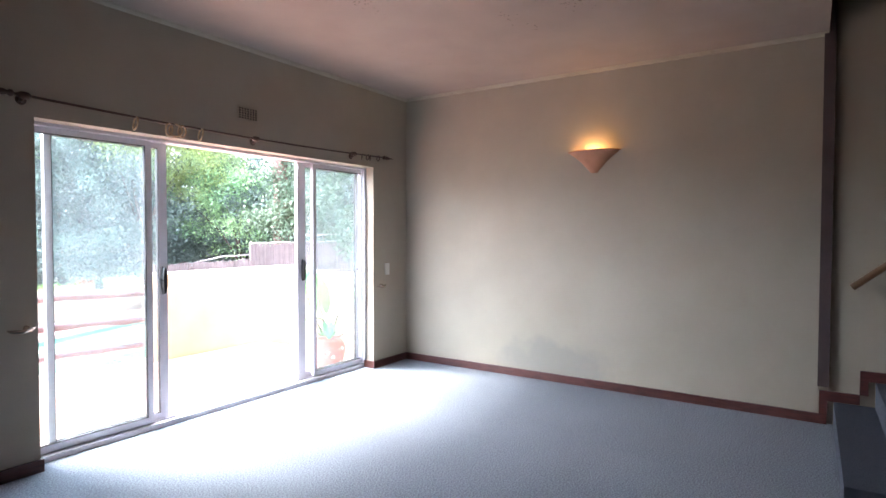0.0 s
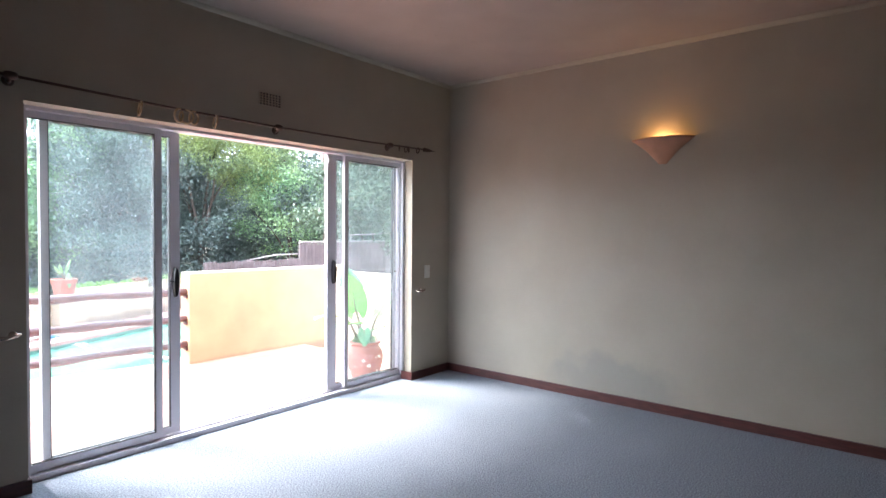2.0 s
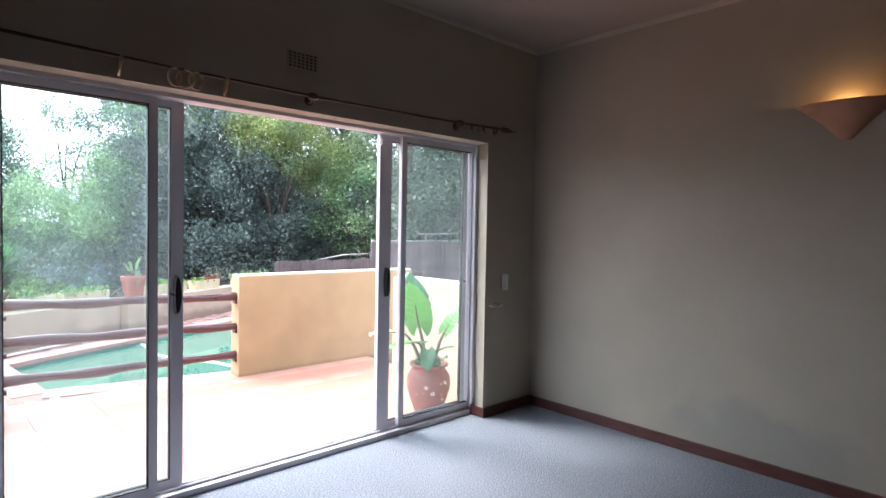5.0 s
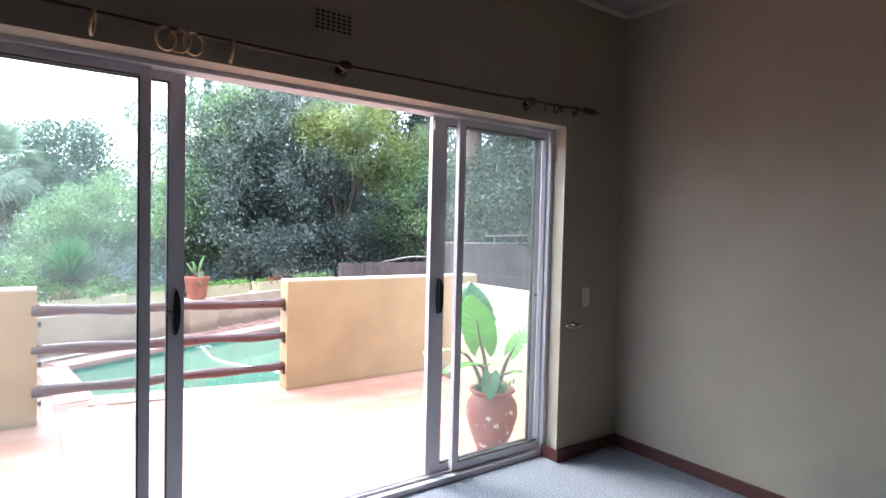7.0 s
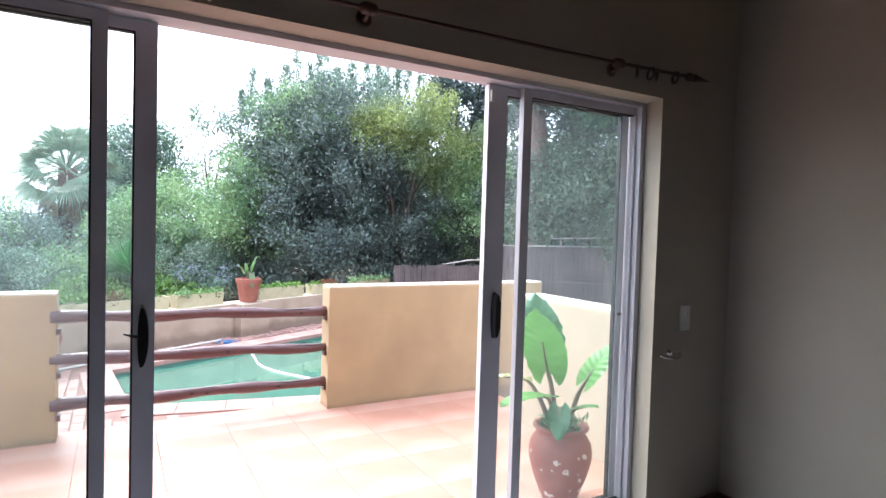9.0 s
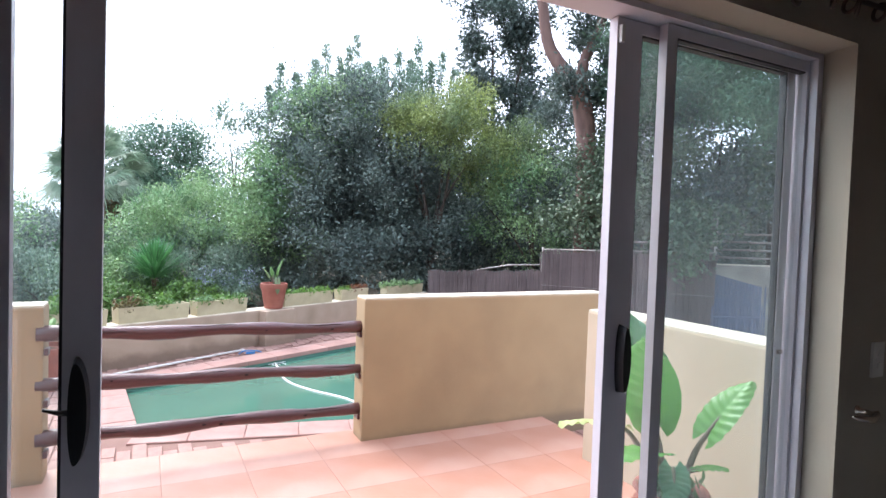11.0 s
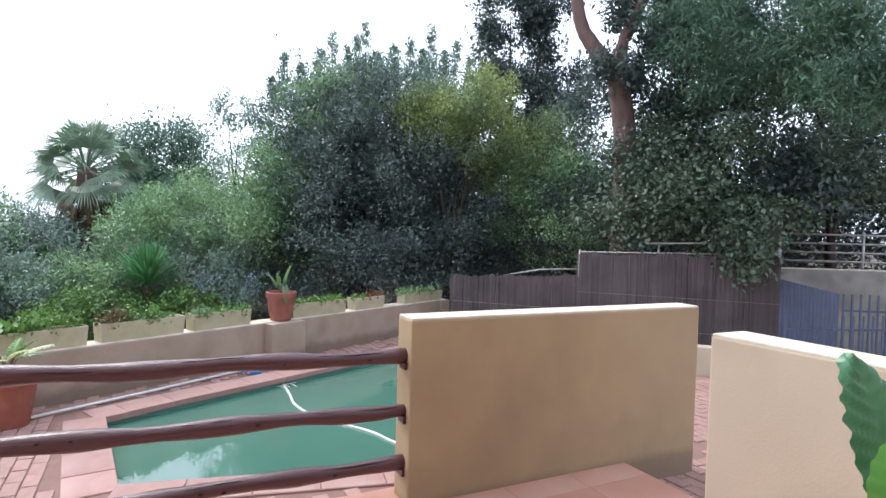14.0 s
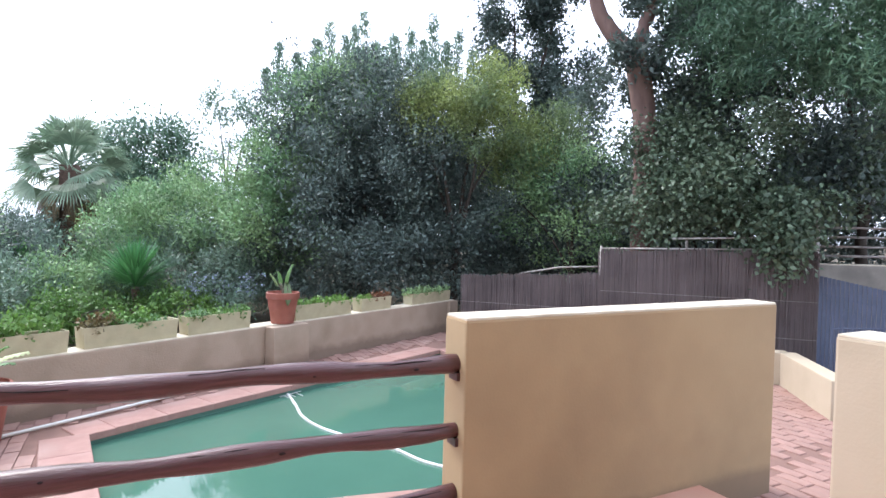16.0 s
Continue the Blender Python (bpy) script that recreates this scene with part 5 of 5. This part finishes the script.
tube(bm, [FP[0].lerp(FP[1], 0.45) + Vector((0.03, 0.05, 0.75)), FP[0].lerp(FP[1], 0.72) + Vector((0.03, 0.05, 0.87)), FP[1] + Vector((0, 0.05, 0.91))], 0.014, 8)
part("rail", bm, M_STEEL, prl, "bent sloping pipe", smooth=True)

GX, GY = FP[2].x, FP[2].y
# grey concrete retaining wall beyond the gate, with rails on it
cw = parapet("retaining_wall", (GX + 0.05, GY + 0.35), (1, -0.55), 5.0, 0.25, ZD - 0.05, 1.06, "weathered grey concrete retaining wall beyond the fence", M_CONC)
rl = thing("steel_railing", GX + 0.2, GY + 0.3, 0.86, "galvanised three-rail handrail on the grey wall", "railing")
cd = Vector((1, -0.55, 0)).normalized()
for z in (1.17, 1.30, 1.43, 1.56):
    bm = bmesh.new()
    tube(bm, [Vector((GX, GY + 0.45, z)), Vector((GX, GY + 0.45, z)) + cd * 4.8], 0.017, 8)
    part("rail", bm, M_STEEL, rl, smooth=True)
for u in (0.05, 1.6, 3.2, 4.7):
    q = Vector((GX, GY + 0.45, 0)) + cd * u
    bm = bmesh.new()
    tube(bm, [(q.x, q.y, 0.86), (q.x, q.y, 1.61)], 0.022, 8)
    part("post", bm, M_STEEL, rl, smooth=True)
gp = thing("fence_post", GX + 0.03, GY + 0.08, ZD, "pale galvanised square post at the fence corner", "post")
part("post", cube(GX, GX + 0.07, GY + 0.05, GY + 0.12, ZD, 1.93), M_STEEL, gp, bevel=0.006)


def palings(a, b_, z0, za, zb, gap, w, label, solid=False):
    f = thing("paling_fence", a.x, a.y, z0, label, "fence")
    d = (b_ - a).normalized()
    n = int((b_ - a).length / gap)
    bm = bmesh.new()
    part_n = Vector((-d.y, d.x, 0))
    proto = None
    for i in range(n + 1):
        q = a.lerp(b_, i / n)
        zt = za + (zb - za) * i / n
        m = Matrix(((d.x, -d.y, 0, q.x), (d.y, d.x, 0, q.y), (0, 0, 1, 0), (0, 0, 0, 1)))
        part("pale", cube(-w / 2, w / 2, -0.006, 0.006, z0 + 0.06, zt, m), M_BLUE, f)
    bm.free()
    for zz in (0.14, 0.82):
        bm = bmesh.new()
        tube(bm, [a + Vector((0, 0, z0 + (za - z0) * zz)) + part_n * 0.02, b_ + Vector((0, 0, z0 + (zb - z0) * zz)) + part_n * 0.02], 0.014, 6)
        part("rail", bm, M_BLUE, f)


palings(Vector((GX - 0.02, GY - 0.04, 0)), Vector((GX + 0.0, GY - 0.75, 0)), ZD, 0.91, 0.79, 0.05, 0.042, "blue-grey close steel paling fence by the reed screen")
palings(Vector((GX + 0.05, GY - 0.8, 0)), Vector((GX + 2.9, GY - 2.3, 0)), ZD, 0.79, 0.75, 0.11, 0.022, "blue-grey open steel paling fence past the gateway")
palings(Vector((*around(9.75, 8.6), 0)), Vector((*around(11.6, 7.4), 0)), ZD, 0.52, 0.62, 0.11, 0.018, "low blue-grey steel railing beside the paving")
lwm = thing("kerb_wall", 9.5, 9.0, ZD, "low cream rendered kerb wall at the foot of the reed fence", "garden wall", kind="structure")
for a, b_, h in ((Vector((*around(8.1, 10.95), 0)), Vector((9.98, 9.02, 0)), 0.39), (Vector((9.98, 9.02, 0)), Vector((9.0, 7.9, 0)), 0.39)):
    d = (b_ - a).normalized()
    m = Matrix(((d.x, -d.y, 0, a.x), (d.y, d.x, 0, a.y), (0, 0, 1, 0), (0, 0, 0, 1)))
    part("wall_body", cube(0, (b_ - a).length, -0.1, 0.1, ZD - 0.04, ZD + h, m), M_CREAMP, lwm, bevel=0.012)

# ---- hoses and net ----
hose = thing("pool_hose", 4.45, 10.4, -0.49, "white ribbed pool cleaner hose floating on the water", "pool hose")
bm = bmesh.new()
hp = curve_points([(4.44, 11.38, -0.40), (4.46, 11.28, -0.465), (4.47, 11.15, -0.486), (4.45, 10.80, -0.486), (4.42, 10.42, -0.485), (4.48, 10.05, -0.485), (4.64, 9.70, -0.486), (4.88, 9.30, -0.486), (5.02, 8.88, -0.486), (5.35, 8.45, -0.486)], 14)
tube(bm, hp, [0.0135 + 0.002 * (i % 2) for i in range(len(hp))], 8)
part("tube", bm, M_HOSE, hose, smooth=True)
pole = thing("pool_pole", 2.5, 10.2, ZD, "long pale aluminium pool pole lying on the paving", "pool pole")
bm = bmesh.new()
tube(bm, [(1.2, 10.02, ZD + 0.02), (3.0, 11.05, ZD + 0.02), (4.12, 11.68, ZD + 0.03)], 0.015, 10)
part("tube", bm, M_HOSE, pole, smooth=True)
net = thing("pool_net", 4.18, 11.5, ZD, "bright blue pool brush lying at the pool edge", "pool brush")
bm = bmesh.new()
tube(bm, curve_points([(4.02, 11.46, ZD + 0.02), (4.10, 11.54, ZD + 0.04), (4.26, 11.56, ZD + 0.03), (4.33, 11.50, ZD + 0.02)], 5), 0.009, 8)
box(bm, 4.12, 4.24, 11.47, 11.50, ZD + 0.004, ZD + 0.035)
part("head", bm, M_NETB, net)
lad = thing("pool_weir", 4.48, 11.2, -0.48, "white plastic hose inlet at the pool edge", "pool fitting")
bm = bmesh.new()
for a in (4.40, 4.48, 4.56):
    tube(bm, [(a, 11.26, -0.482), (a + 0.04, 11.10, -0.482)], 0.004, 6)
tube(bm, [(4.37, 11.16, -0.48), (4.63, 11.28, -0.48)], 0.004, 6)
part("frame", bm, M_HOSE, lad)

# a few blue flowers in the shrubs
rg = np.random.default_rng(77)
fc = np.array([spot(rg.uniform(340, 470), rg.uniform(488, 525), 11.3) for _ in range(90)])
leaf_mesh("plumbago_flowers", L_FLOW, None, fc, np.tile((0, 0, 0.5), (90, 1)), 4, 0.04, 0.035, 0.8, 0.5, 78, kind="stuff")


# ---- paving laid piece by piece, last ----
def inside(p, poly):
    s = [((b_[0] - a[0]) * (p[1] - a[1]) - (b_[1] - a[1]) * (p[0] - a[0])) > 0 for a, b_ in zip(poly, poly[1:] + poly[:1])]
    return all(s) or not any(s)


def piece_mesh(name, lx, ly, h, mat, bev=0.006):
    bm = cube(-lx / 2, lx / 2, -ly / 2, ly / 2, -h, 0)
    bmesh.ops.bevel(bm, geom=[e for e in bm.edges if min(v.co.z for v in e.verts) > -0.001], offset=bev, segments=1, affect="EDGES")
    me = bpy.data.meshes.new(name)
    bm.to_mesh(me)
    bm.free()
    me.materials.append(mat)
    return me


# terrace tiles
terr = bpy.data.objects["terrace"]
TS = 0.52
tm = piece_mesh("tile", TS - 0.002, TS - 0.002, 0.012, M_TERR, 0.001)
rt = random.Random(2)
for i in range(15):
    for j in range(6):
        x, y = -1.72 + TS * i + TS / 2, 4.436 + TS * j + TS / 2
        ob = new("tile", tm)
        ob.parent = terr
        ob.matrix_basis = pose(x, y, ZT + rt.uniform(-0.0004, 0.0004), 0, 0, rt.uniform(-.05, .05))

# pool coping: bricks along each edge of the pool
slab = sheet_with_hole(GR, POOL, ZD - 0.012)
pav = setting("paving", slab, M_JOINT, "pinkish brick paving round the pool")
cm = piece_mesh("coping_brick", 0.457, 0.34, 0.06, M_COPE, 0.006)
for i in range(4):
    a, b_ = Vector((*POOL[i], 0)), Vector((*POOL[(i + 1) % 4], 0))
    d = (b_ - a).normalized()
    out = Vector((d.y, -d.x, 0))
    n = int((b_ - a).length / 0.46)
    for q in range(n + 1):
        c = a + d * (0.229 + 0.46 * q) + out * 0.15
        if q == n:
            c = a + d * ((b_ - a).length - 0.16) + out * 0.15 - Vector((0, 0, 0.006))
        if c.y < 7.57 + 0.17:
            continue
        ob = new("coping_brick", cm)
        ob.parent = pav
        ob.matrix_basis = pose(c.x, c.y, ZD + 0.006 + c.z + rt.uniform(-0.001, 0.001), rt.uniform(-.2, .2), rt.uniform(-.2, .2), math.degrees(math.atan2(d.y, d.x)) + rt.uniform(-.5, .5))
PO = grow(POOL, 0.33)
bk = piece_mesh("brick", 0.216, 0.100, 0.04, M_BRICK, 0.005)
count = 0
stuff = bmesh.new()
ang = -math.atan2(2.38 - 2.10, 9.56 - 8.15)
places = []
for i in range(-20, 92):
    for j in range(0, 30):
        u, v = 0.11 * i, 0.225 * (j + 0.5 * (i % 2))
        x = 1.4 + u * 1.0
        y = 7.68 + v
        if not (-0.7 < x < 11.4 and 7.64 < y < 14.2):
            continue
        if inside((x, y), PO) or any(inside((x + a, y + c), PO) for a in (-.05, .05) for c in (-.1, .1)):
            continue
        wy = 10.95 + 0.50 * (x - 2.13)
        if y > wy - 0.05 and x < 8.2:
            continue
        if x > 7.7 and y + 1.08 * x > 11.10 + 1.08 * 9.0:
            continue
        places.append((x, y))
for i in range(9):
    for j in range(13):
        places.append((6.20 + 0.11 * i, 4.6 + 0.225 * (j + 0.5 * (i % 2))))
for i in range(40):
    for j in range(13):
        x, y = 7.18 + 0.11 * i, 4.6 + 0.225 * (j + 0.5 * (i % 2))
        if y < 7.6:
            places.append((x, y))
near = sorted(places, key=lambda q: min((q[0] - 1.8) ** 2 + (q[1] - 8.6) ** 2, 0.6 * ((q[0] - 7.6) ** 2 + (q[1] - 7.5) ** 2)))
for k3, (x, y) in enumerate(near):
    m = pose(x, y, ZD + rt.uniform(-0.003, 0.003), rt.uniform(-.8, .8), rt.uniform(-.8, .8), 90 + rt.uniform(-1.2, 1.2))
    if k3 < 300:
        ob = new("brick", bk)
        ob.parent = pav
        ob.matrix_basis = m
    elif k3 < 7000:
        box(stuff, -0.108, 0.108, -0.05, 0.05, -0.03, 0.0, m)
me = bpy.data.meshes.new("bricks")
stuff.to_mesh(me)
stuff.free()
me.materials.append(M_BRICK)
ob = tagged(new("bricks", me), kind="stuff")
ob.parent = pav

# peeling flecks on the ceiling
M_FLECK = material("peeled_brown_fleck", (0.09, 0.06, 0.045), 0.9)
fb = bmesh.new()
fr_ = random.Random(21)
for cx, cy, sx, sy, n in ((3.05, 2.80, 0.20, 0.05, 46), (3.86, 1.60, 0.15, 0.10, 60), (3.9, 2.1, 0.12, 0.05, 14), (4.2, 2.03, 0.10, 0.04, 8), (3.3, 2.78, 0.12, 0.05, 8), (4.4, 3.3, 0.3, 0.2, 4)):
    for _ in range(n):
        x, y, r = cx + fr_.gauss(0, sx * 0.6), cy + fr_.gauss(0, sy * 0.6), fr_.uniform(0.002, 0.0075)
        vs = [fb.verts.new((x + r * fr_.uniform(.5, 1.2) * math.cos(a), y + r * fr_.uniform(.5, 1.2) * math.sin(a), CEIL - 0.0012)) for a in (0, 1.1, 2.3, 3.4, 4.5, 5.4)]
        fb.faces.new(vs)
me = bpy.data.meshes.new("paint_flecks")
fb.to_mesh(me)
fb.free()
me.materials.append(M_FLECK)
tagged(new("paint_flecks", me), kind="stuff")
